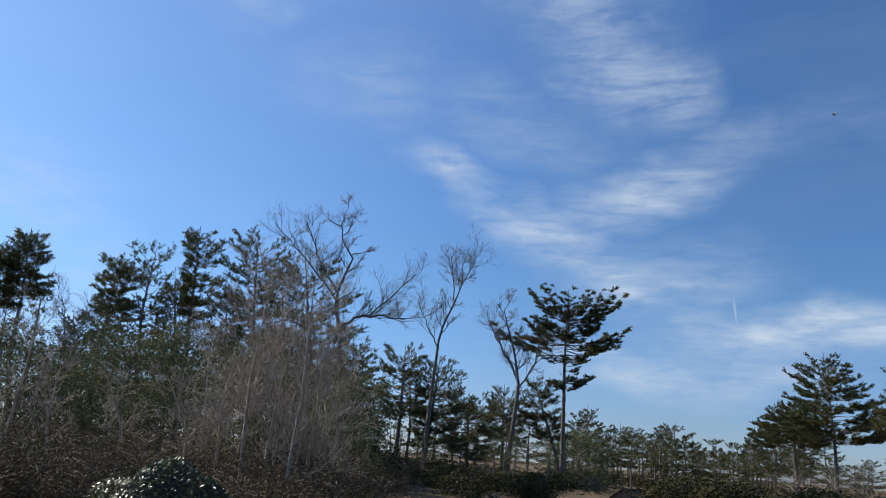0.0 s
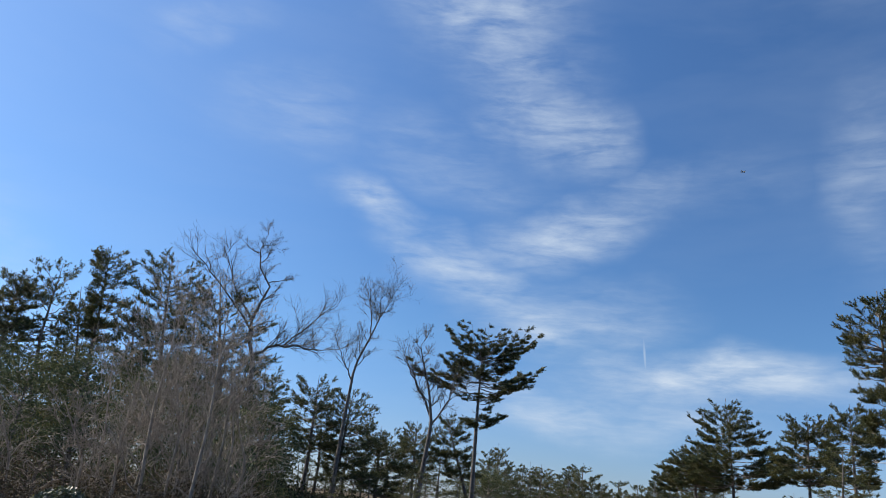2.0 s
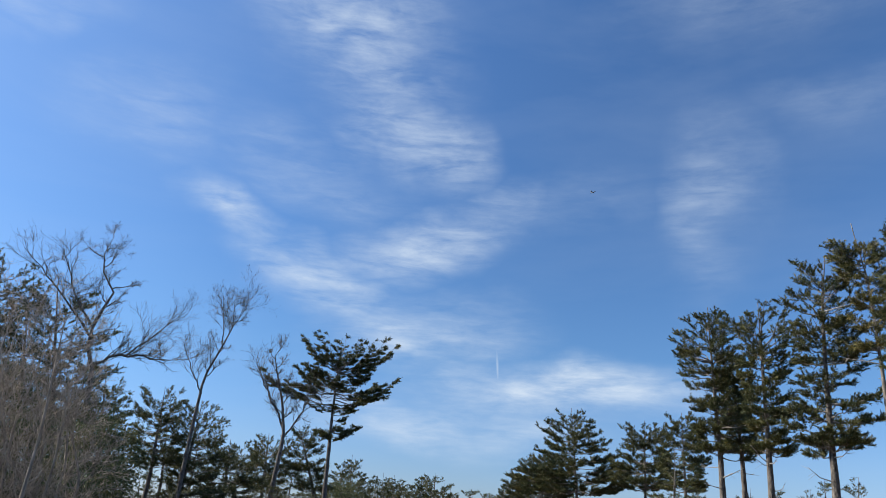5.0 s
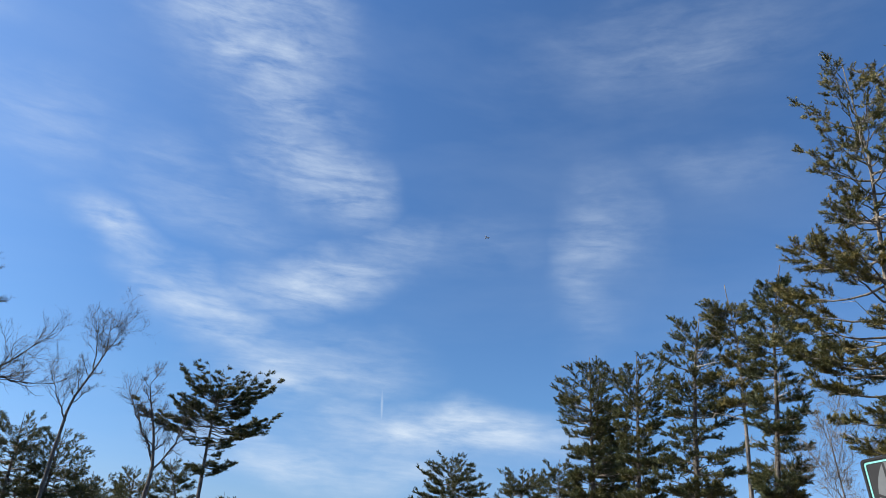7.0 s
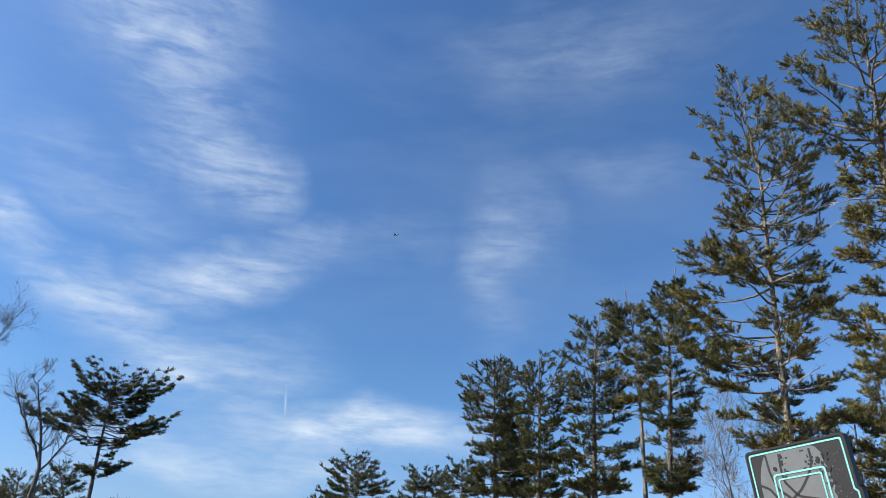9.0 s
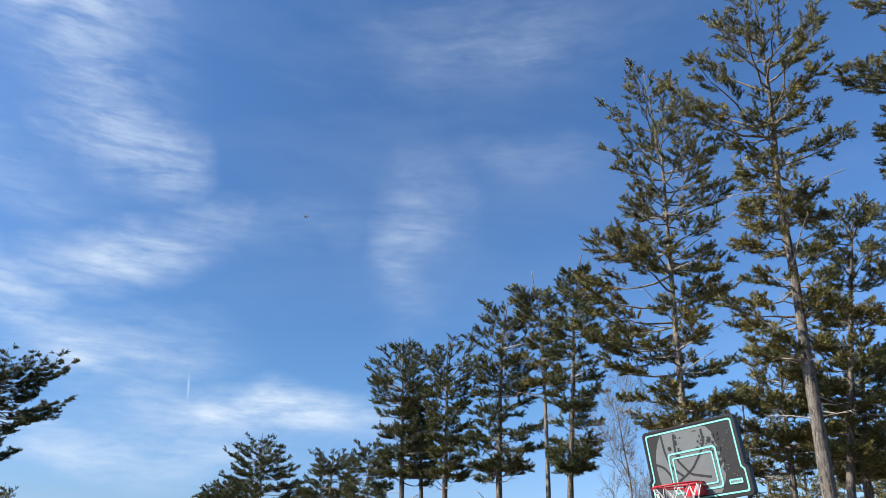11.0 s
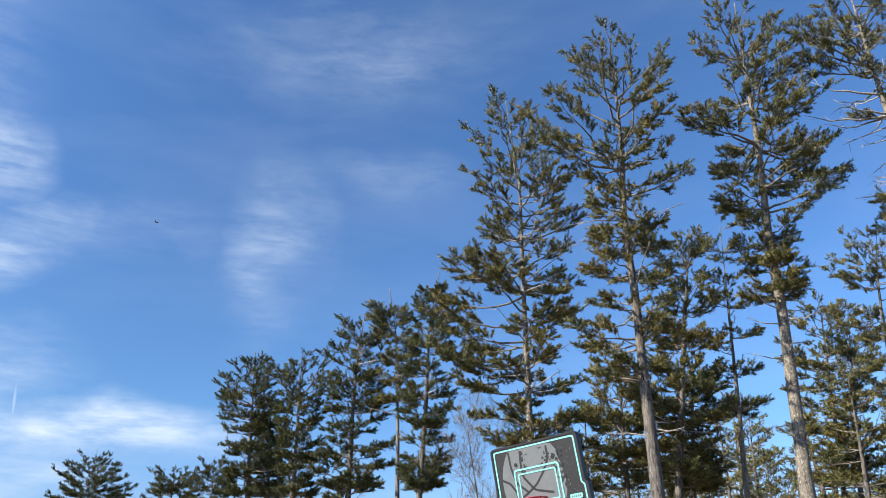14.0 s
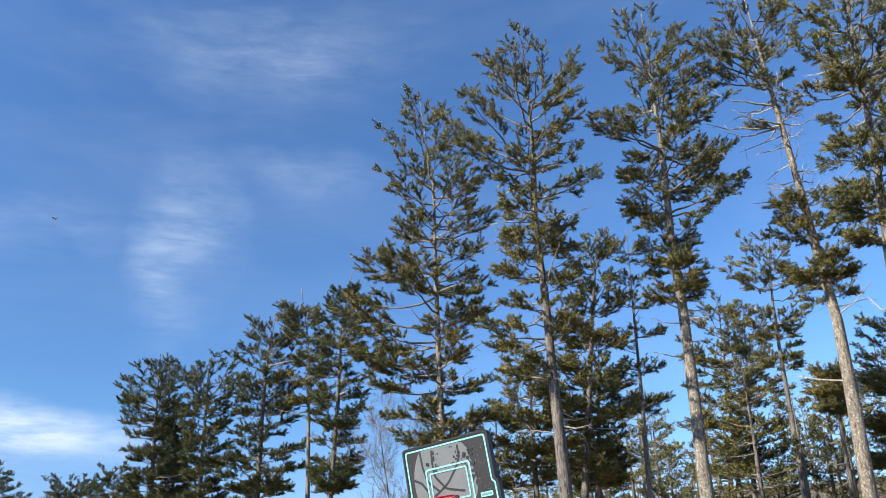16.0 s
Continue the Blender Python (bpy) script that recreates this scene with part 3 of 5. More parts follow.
pine(64.48, 23.0, [(0.0, 0.0), (4.0, -0.03), (7.1, -0.09), (9.6, -0.08), (12.1, -0.19), (14.9, -0.02), (19.1, -0.02)],
     [(7.1, -1.6, -0.0), (7.8, -2.05, 0.22), (9.2, -1.79, 0.68), (10.2, -1.35, 0.98), (11.3, -1.22, 0.65), (12.2, -0.59, 2.6), (13.3, -0.38, 3.01), (14.0, -1.09, 1.71), (15.2, -2.18, 1.26), (16.1, -3.09, 1.87), (17.5, -3.03, 1.85), (18.3, -1.41, 1.77), (19.4, -0.66, 0.59)], seed=954, girth=0.215, limbs=130, dead=22, full=0.88, fine=1.1)
pine(65.13, 29.0, [(0.0, 0.0), (4.5, 0.28), (10.9, 1.26), (14.3, 1.83)],
     [(5.1, -0.78, 0.89), (6.4, -1.03, 1.23), (8.0, -1.5, 1.38), (9.6, -0.78, 1.36), (11.3, -0.66, 0.93), (12.9, -1.37, 1.07), (14.5, -0.59, 0.44)], seed=1641, girth=0.19, limbs=110, full=0.95, blade=1.15)
pine(69.83, 30.0, [(0.0, 0.0), (4.6, 0.1), (8.1, 0.29), (11.0, 0.41), (14.5, 0.58)],
     [(7.2, -0.36, 0.77), (9.1, -0.58, 0.96), (11.3, -0.58, 0.8), (13.6, -0.6, 0.42), (14.8, -0.7, 0.34)], seed=961, girth=0.13, limbs=50, bark=BARK_GREY, dead=14, full=0.45, label='thin half-dead pine with few needles on grey limbs')
pine(73.51, 25.0, [(0.0, 0.0), (4.0, 0.07), (6.9, 0.18), (9.3, 0.26), (11.9, 0.27), (14.8, 0.45), (21.1, 0.55)],
     [(9.7, -0.82, 0.14), (10.4, -1.04, 0.72), (11.5, -0.88, 0.59), (12.3, -1.13, 1.0), (13.2, -0.85, 3.3), (14.0, -1.34, 2.15), (14.9, -1.42, 3.51), (15.8, -2.27, 2.21), (16.9, -2.55, 1.53), (18.1, -1.84, 1.56), (19.4, -1.8, 1.39), (20.4, -1.9, 1.17), (21.3, -1.02, 0.75)], seed=968, girth=0.25, limbs=130, bark=BARK_PALE, dead=22, full=0.88, fine=1.1)
pine(83.06, 26.0, [(0.0, 0.0), (3.5, 0.1), (7.1, 0.31), (8.8, 0.38), (10.7, 0.3), (14.4, 0.21), (16.7, 0.11), (19.3, 0.03), (21.9, -0.07)],
     [(9.3, -1.16, 0.25), (10.4, -1.21, 0.68), (11.5, -1.12, 1.11), (12.8, -1.2, 0.76), (13.9, -0.26, 0.72), (15.6, -1.31, 0.76), (16.9, -1.42, 0.01), (18.3, -2.9, 0.78), (19.6, -2.62, 1.44), (20.8, -1.98, 1.55), (22.0, -0.94, 1.12)], seed=975, girth=0.25, limbs=130, bark=BARK_PALE, dead=22, label='leaning white pine with a pale lichen-spotted trunk and many bare limbs', bare=(13.0, 17.4), full=0.88, fine=1.1)
pine(85.07, 24.0, [(0.0, 0.0), (3.3, 0.26), (9.8, 1.21), (13.3, 1.6), (16.9, 1.87), (19.4, 2.12)],
     [(10.2, -0.68, 0.93), (11.3, -0.99, 1.05), (12.4, -1.62, 1.17), (13.5, -1.35, 1.32), (15.6, -1.84, 1.64), (16.5, -1.38, 1.94), (18.2, -1.51, 2.03), (19.6, -0.73, 1.08)], seed=1256, girth=0.24, limbs=130, full=0.88, dead=22, fine=1.1)
pine(79.52, 40.0, [(0.0, 0.0), (4.8, 0.07), (10.7, 0.28), (13.2, 0.39), (15.5, 0.63), (17.7, 1.05)],
     [(10.7, -0.86, 0.61), (11.8, -0.95, 1.02), (13.2, -1.53, 1.47), (15.6, -1.9, 0.93), (16.8, -2.18, 1.19), (17.9, -0.8, 0.75)], seed=1263, girth=0.19, limbs=64)
pine(75.58, 45.0, [(0.0, 0.0), (5.4, 0.11), (16.4, 0.81)],
     [(6.6, -1.83, 0.95), (8.9, -1.89, 0.95), (11.3, -1.95, 1.23), (13.2, -2.38, 1.16), (15.2, -1.89, 0.79), (16.6, -0.82, 0.68)], seed=1270, girth=0.19, limbs=110, full=0.95, blade=1.15)
pine(76.3, 45.0, [(0.0, 0.0), (5.4, 0.23), (15.6, 1.52)],
     [(6.5, -1.45, 1.54), (8.7, -1.05, 1.97), (11.1, -1.51, 2.13), (13.6, -1.41, 1.74), (15.9, -0.68, 0.78)], seed=1277, girth=0.19, limbs=110, full=0.95, blade=1.15)
pine(82.19, 35.0, [(0.0, 0.0), (4.3, 0.1), (9.5, 0.4)],
     [(7.5, -0.48, 0.32), (8.6, -0.72, 0.5), (9.5, -0.16, 0.24)], seed=1284, girth=0.19, limbs=64)
pine(84.44, 33.0, [(0.0, 0.0), (4.0, 0.38), (11.0, 1.89)],
     [(4.5, -0.85, 0.87), (5.9, -1.01, 0.91), (7.9, -1.35, 0.97), (9.5, -1.51, 1.01), (11.2, -0.5, 0.59)], seed=1291, girth=0.19, limbs=110, full=0.95, blade=1.15)
pine(62.32, 33.0, [(0.0, 0.0), (4.9, 0.04), (10.4, 0.15)],
     [(5.6, -2.23, 0.26), (7.1, -1.94, 1.29), (9.0, -1.63, 0.97), (10.7, -0.58, 0.62)], seed=1298, girth=0.19, limbs=110, full=0.95, blade=1.15)
pine(66.22, 31.0, [(0.0, 0.0), (4.6, 0.21), (10.1, 0.85)],
     [(4.8, -1.03, 0.82), (5.8, -1.05, 1.04), (7.0, -1.28, 1.26), (8.8, -1.31, 1.07), (10.3, -0.41, 0.47)], seed=1305, girth=0.19, limbs=110, full=0.95, blade=1.15)
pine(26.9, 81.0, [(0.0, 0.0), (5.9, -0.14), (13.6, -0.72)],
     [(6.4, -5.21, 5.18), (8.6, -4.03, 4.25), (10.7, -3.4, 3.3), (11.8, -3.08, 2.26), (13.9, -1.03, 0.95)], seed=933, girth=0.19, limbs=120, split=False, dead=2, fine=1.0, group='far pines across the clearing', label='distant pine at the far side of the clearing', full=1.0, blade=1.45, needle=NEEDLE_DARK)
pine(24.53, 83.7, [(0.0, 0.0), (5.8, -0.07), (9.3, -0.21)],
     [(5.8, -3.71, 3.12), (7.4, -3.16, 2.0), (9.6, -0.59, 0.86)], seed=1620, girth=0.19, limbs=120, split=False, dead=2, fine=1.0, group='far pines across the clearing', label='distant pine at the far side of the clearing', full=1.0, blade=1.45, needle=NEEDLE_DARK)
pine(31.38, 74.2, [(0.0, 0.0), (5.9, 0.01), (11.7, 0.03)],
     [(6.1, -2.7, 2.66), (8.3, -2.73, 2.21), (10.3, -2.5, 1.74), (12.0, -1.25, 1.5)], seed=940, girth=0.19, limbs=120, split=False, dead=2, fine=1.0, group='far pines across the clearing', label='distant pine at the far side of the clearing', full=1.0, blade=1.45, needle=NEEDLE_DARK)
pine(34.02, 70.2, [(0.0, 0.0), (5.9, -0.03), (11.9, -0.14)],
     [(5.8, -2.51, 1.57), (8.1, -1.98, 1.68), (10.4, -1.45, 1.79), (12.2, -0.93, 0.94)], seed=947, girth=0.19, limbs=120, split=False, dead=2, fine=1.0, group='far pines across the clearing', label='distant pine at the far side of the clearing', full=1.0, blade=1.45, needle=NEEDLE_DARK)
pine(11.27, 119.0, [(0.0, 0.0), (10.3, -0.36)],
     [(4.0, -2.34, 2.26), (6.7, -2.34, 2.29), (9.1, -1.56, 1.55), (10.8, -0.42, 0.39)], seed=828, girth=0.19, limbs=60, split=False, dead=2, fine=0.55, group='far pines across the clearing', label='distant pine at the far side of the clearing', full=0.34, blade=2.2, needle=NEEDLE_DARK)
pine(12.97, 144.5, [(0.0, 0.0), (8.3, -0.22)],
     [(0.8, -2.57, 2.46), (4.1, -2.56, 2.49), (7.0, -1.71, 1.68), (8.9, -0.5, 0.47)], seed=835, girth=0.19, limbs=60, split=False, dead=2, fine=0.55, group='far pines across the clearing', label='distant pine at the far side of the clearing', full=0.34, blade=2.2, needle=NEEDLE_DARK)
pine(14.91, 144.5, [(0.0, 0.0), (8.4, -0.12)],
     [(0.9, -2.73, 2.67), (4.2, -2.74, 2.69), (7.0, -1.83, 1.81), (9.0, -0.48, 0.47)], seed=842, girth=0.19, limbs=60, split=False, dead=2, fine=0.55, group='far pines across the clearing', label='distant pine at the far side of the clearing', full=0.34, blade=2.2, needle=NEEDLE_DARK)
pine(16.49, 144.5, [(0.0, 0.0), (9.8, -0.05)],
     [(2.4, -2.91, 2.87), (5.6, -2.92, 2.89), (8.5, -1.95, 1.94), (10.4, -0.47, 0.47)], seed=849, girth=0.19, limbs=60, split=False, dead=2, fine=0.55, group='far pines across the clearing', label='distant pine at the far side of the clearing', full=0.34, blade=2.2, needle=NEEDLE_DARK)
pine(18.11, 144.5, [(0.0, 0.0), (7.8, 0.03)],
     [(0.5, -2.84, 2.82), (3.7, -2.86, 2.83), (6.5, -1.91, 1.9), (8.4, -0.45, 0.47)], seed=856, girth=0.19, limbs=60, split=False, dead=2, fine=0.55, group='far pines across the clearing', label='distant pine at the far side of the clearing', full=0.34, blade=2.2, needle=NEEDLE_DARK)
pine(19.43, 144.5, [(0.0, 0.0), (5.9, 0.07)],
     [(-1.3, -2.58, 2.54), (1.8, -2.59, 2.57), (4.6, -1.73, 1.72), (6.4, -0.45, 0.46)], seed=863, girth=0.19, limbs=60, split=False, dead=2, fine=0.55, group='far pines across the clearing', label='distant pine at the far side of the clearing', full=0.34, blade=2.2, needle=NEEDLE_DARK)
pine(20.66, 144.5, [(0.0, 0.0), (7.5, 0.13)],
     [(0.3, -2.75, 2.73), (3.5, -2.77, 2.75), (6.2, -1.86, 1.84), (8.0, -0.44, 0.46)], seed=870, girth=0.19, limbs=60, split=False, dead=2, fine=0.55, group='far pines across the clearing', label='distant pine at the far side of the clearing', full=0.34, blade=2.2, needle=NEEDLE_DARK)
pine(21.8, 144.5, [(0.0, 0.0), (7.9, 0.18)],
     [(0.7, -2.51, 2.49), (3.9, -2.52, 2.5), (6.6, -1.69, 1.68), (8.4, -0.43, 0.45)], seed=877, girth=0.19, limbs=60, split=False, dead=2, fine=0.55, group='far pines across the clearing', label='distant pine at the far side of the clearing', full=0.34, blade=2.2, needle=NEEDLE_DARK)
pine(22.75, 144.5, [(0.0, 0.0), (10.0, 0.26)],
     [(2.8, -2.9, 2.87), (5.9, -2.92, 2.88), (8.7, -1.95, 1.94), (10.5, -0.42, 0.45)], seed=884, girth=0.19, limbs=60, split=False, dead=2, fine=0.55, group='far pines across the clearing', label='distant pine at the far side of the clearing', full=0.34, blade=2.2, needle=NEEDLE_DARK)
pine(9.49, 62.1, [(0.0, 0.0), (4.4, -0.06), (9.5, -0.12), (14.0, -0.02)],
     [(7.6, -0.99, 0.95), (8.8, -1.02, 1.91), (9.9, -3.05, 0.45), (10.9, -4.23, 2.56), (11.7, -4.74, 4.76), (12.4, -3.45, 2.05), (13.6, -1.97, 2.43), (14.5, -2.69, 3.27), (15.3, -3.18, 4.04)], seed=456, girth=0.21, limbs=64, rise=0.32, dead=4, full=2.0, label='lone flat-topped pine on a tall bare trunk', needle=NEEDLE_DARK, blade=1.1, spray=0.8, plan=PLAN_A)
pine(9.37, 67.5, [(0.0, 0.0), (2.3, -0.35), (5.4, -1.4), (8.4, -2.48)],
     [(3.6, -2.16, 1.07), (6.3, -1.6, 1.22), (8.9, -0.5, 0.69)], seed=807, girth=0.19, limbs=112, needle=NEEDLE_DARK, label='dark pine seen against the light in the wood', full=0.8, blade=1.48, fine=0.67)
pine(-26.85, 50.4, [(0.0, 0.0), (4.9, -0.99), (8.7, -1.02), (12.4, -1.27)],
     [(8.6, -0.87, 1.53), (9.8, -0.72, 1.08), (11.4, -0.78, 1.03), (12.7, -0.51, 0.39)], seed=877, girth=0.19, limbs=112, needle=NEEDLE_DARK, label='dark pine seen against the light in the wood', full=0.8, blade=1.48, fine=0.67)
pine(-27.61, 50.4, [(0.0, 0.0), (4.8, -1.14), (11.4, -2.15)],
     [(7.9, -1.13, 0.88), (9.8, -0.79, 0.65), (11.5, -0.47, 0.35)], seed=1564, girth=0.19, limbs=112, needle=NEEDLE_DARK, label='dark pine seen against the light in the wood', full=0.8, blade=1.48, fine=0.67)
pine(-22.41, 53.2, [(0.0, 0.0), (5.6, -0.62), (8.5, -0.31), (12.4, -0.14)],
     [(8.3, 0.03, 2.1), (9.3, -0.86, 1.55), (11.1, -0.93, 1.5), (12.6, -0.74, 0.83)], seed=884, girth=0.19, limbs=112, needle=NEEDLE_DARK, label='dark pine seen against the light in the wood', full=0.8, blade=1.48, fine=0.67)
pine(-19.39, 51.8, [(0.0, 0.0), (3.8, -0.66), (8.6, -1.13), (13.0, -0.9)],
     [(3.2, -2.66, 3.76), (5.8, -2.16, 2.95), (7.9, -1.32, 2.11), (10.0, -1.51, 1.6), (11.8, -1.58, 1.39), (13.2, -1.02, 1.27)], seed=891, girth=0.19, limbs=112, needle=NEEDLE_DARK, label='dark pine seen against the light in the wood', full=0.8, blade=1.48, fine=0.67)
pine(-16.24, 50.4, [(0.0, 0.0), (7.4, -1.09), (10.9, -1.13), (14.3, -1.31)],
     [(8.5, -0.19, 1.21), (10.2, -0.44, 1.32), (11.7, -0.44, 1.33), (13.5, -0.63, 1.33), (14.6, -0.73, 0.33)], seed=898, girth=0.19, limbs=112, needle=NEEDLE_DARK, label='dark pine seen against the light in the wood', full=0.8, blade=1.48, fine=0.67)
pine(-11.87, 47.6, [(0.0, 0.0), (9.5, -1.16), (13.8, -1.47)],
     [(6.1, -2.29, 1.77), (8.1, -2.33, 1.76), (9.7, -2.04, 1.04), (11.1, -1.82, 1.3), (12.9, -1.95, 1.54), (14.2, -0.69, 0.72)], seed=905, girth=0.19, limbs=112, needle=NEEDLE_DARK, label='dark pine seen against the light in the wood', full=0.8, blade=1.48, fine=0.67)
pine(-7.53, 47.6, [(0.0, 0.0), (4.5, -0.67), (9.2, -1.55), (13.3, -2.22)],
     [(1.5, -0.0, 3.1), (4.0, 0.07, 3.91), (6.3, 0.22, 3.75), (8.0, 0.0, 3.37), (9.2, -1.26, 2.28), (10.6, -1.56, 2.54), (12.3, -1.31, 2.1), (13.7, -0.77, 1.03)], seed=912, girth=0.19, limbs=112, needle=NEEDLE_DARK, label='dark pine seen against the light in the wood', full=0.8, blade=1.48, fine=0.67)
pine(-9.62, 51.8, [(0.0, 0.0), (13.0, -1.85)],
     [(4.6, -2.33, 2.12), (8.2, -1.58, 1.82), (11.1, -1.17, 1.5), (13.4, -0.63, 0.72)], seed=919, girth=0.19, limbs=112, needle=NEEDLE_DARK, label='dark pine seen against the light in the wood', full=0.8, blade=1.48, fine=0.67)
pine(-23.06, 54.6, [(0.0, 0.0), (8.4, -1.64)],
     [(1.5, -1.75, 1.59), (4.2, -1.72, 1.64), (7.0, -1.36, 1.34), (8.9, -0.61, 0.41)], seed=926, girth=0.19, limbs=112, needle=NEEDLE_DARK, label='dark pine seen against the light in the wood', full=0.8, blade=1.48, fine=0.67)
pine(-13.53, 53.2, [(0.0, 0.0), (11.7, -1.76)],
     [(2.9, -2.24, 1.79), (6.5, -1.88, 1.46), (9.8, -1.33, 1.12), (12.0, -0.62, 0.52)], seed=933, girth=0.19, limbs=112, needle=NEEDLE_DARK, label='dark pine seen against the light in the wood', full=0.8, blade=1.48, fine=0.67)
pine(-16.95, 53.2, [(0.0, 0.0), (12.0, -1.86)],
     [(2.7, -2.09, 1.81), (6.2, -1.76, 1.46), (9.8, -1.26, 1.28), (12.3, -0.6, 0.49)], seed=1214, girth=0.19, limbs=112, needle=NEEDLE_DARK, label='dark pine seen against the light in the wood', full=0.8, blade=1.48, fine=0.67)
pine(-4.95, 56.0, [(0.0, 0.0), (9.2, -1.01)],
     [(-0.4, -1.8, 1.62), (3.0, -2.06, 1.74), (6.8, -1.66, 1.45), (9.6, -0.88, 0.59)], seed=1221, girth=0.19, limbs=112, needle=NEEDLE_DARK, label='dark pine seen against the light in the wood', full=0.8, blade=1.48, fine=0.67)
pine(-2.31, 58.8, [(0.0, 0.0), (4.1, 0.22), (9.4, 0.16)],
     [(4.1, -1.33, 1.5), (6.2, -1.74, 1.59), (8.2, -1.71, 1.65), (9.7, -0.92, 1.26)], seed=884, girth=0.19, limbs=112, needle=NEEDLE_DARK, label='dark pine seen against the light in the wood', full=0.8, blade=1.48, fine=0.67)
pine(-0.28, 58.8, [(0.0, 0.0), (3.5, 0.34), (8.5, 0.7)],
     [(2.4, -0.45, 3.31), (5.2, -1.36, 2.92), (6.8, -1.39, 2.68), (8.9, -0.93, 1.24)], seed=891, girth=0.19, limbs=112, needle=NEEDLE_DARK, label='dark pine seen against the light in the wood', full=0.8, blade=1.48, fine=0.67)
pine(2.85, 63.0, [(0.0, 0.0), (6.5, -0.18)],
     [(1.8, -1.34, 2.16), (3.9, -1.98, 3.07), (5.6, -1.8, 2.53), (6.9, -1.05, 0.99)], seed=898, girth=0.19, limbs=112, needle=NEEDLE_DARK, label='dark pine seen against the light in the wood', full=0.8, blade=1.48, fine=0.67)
pine(5.31, 67.2, [(0.0, 0.0), (7.7, -0.14)],
     [(3.3, -2.07, 1.67), (6.1, -1.23, 2.01), (8.0, -1.28, 1.44)], seed=905, girth=0.19, limbs=112, needle=NEEDLE_DARK, label='dark pine seen against the light in the wood', full=0.8, blade=1.48, fine=0.67)

# ---- bare trees ----
bare_tree(-6.6, 46, [(0, -0.3), (7.1, -0.18), (8.5, -0.33), (9.0, -0.69), (11.0, -0.71), (12.5, 0.1), (13.2, -0.6), (14.4, -1.0), (15.8, -0.6)], 0.2, 1.0, 4, "tall leafless oak with crooked spreading limbs", BARK, 11, low=0.62, reach=0.13,
          mains=[([(-0.33, 0, 8.47), (0.55, -0.2, 9.16), (1.87, -0.3, 9.3), (3.3, -0.2, 9.23)], 0.10), ([(1.3, -0.3, 9.27), (2.3, -0.4, 10.3), (3.9, -0.3, 12.1)], 0.06),
                 ([(-0.7, 0.1, 10.5), (-2.2, 0.3, 12.7), (-3.0, 0.4, 14.7)], 0.07), ([(-0.7, 0.2, 10.0), (-3.0, 0.4, 12.6), (-4.9, 0.5, 14.4)], 0.07)])
bare_tree(-0.6, 56, [(0, 0.3), (7.3, 0.64), (8.3, 0.72), (10.15, 0.82), (12.4, 1.7), (13.9, 2.2), (16.0, 2.0)], 0.17, 0.9, 4, "leafless tree with a crooked stem leaning over pines", BARK, 12, low=0.62, reach=0.12,
          mains=[([(0.85, 0, 9.0), (0.0, 0.2, 10.6), (-0.9, 0.2, 12.4)], 0.06), ([(1.7, 0, 12.4), (1.5, 0.1, 14.5), (1.2, 0.1, 16.0)], 0.05), ([(2.2, 0, 13.9), (2.8, 0.1, 15.0), (3.0, 0.1, 15.9)], 0.04)])
bare_tree(5.5, 60, [(0, 0.07), (7.1, 0.73), (9.66, 0.3), (12.8, -0.7), (13.8, -0.2)], 0.22, 0.9, 4, "grey leafless tree with a forked crown", BARK, 13, low=0.58, reach=0.12,
          mains=[([(0.73, 0, 7.1), (0.08, 0.1, 9.0), (-1.3, 0.1, 10.8), (-1.6, 0.1, 11.9)], 0.10), ([(0.73, 0, 7.1), (1.8, 0, 8.9), (2.2, 0, 9.6), (2.6, 0, 10.8)], 0.08)])
bare_tree(-23.7, 46, [(0, 0), (3.6, -0.6), (7.8, -1.4)], 0.16, 1.0, 4, "dark leafless tree with upswept limbs", BARK, 16, low=0.3, reach=0.36)
bare_tree(52.5, 28, [(0, 0), (4.6, -0.2), (7.6, -0.6)], 0.055, 0.6, 4, "thin leafless grey sapling beside the pines", BARK_GREY, 17, low=0.25, reach=0.26, name="sapling")
bare_tree(54.0, 29, [(0, 0), (4.0, 0.1), (6.8, -0.3)], 0.045, 0.6, 4, "thin leafless grey sapling beside the pines", BARK_GREY, 18, low=0.3, reach=0.26, name="sapling")


def saplings():
    """Clumps of leafless saplings that form the thicket before the wood."""
    rng = np.random.default_rng(31)
    for i, (az, d, h) in enumerate(((-12.6, 24, 6.6), (-11.2, 25, 5.6), (-9.6, 23, 6.2), (-8.4, 25, 5.2), (-6.9, 26, 4.4), (-13.3, 27, 6.9), (-10.4, 27, 7.2), (-9.0, 28, 6.6), (-7.6, 28, 5.6), (-15.4, 30, 5.6), (-14.2, 26, 4.6), (-16.5, 28, 3.6), (-20.5, 29, 3.4), (-24.5, 28, 3.8), (-27.5, 28, 5.0), (-30.5, 29, 4.6))):
        bare_tree(az, d, [(0, 0), (h * 0.5, rng.normal(0, 0.25)), (h, rng.normal(0, 0.6))], 0.05, 1.3, 4, "leafless brown sapling in a tangled thicket", TWIG, 40 + i, low=0.08, reach=0.34,
                  kids=(5, 5, 4, 2), name="sapling", group="thicket of saplings", twig=0.008)


saplings()


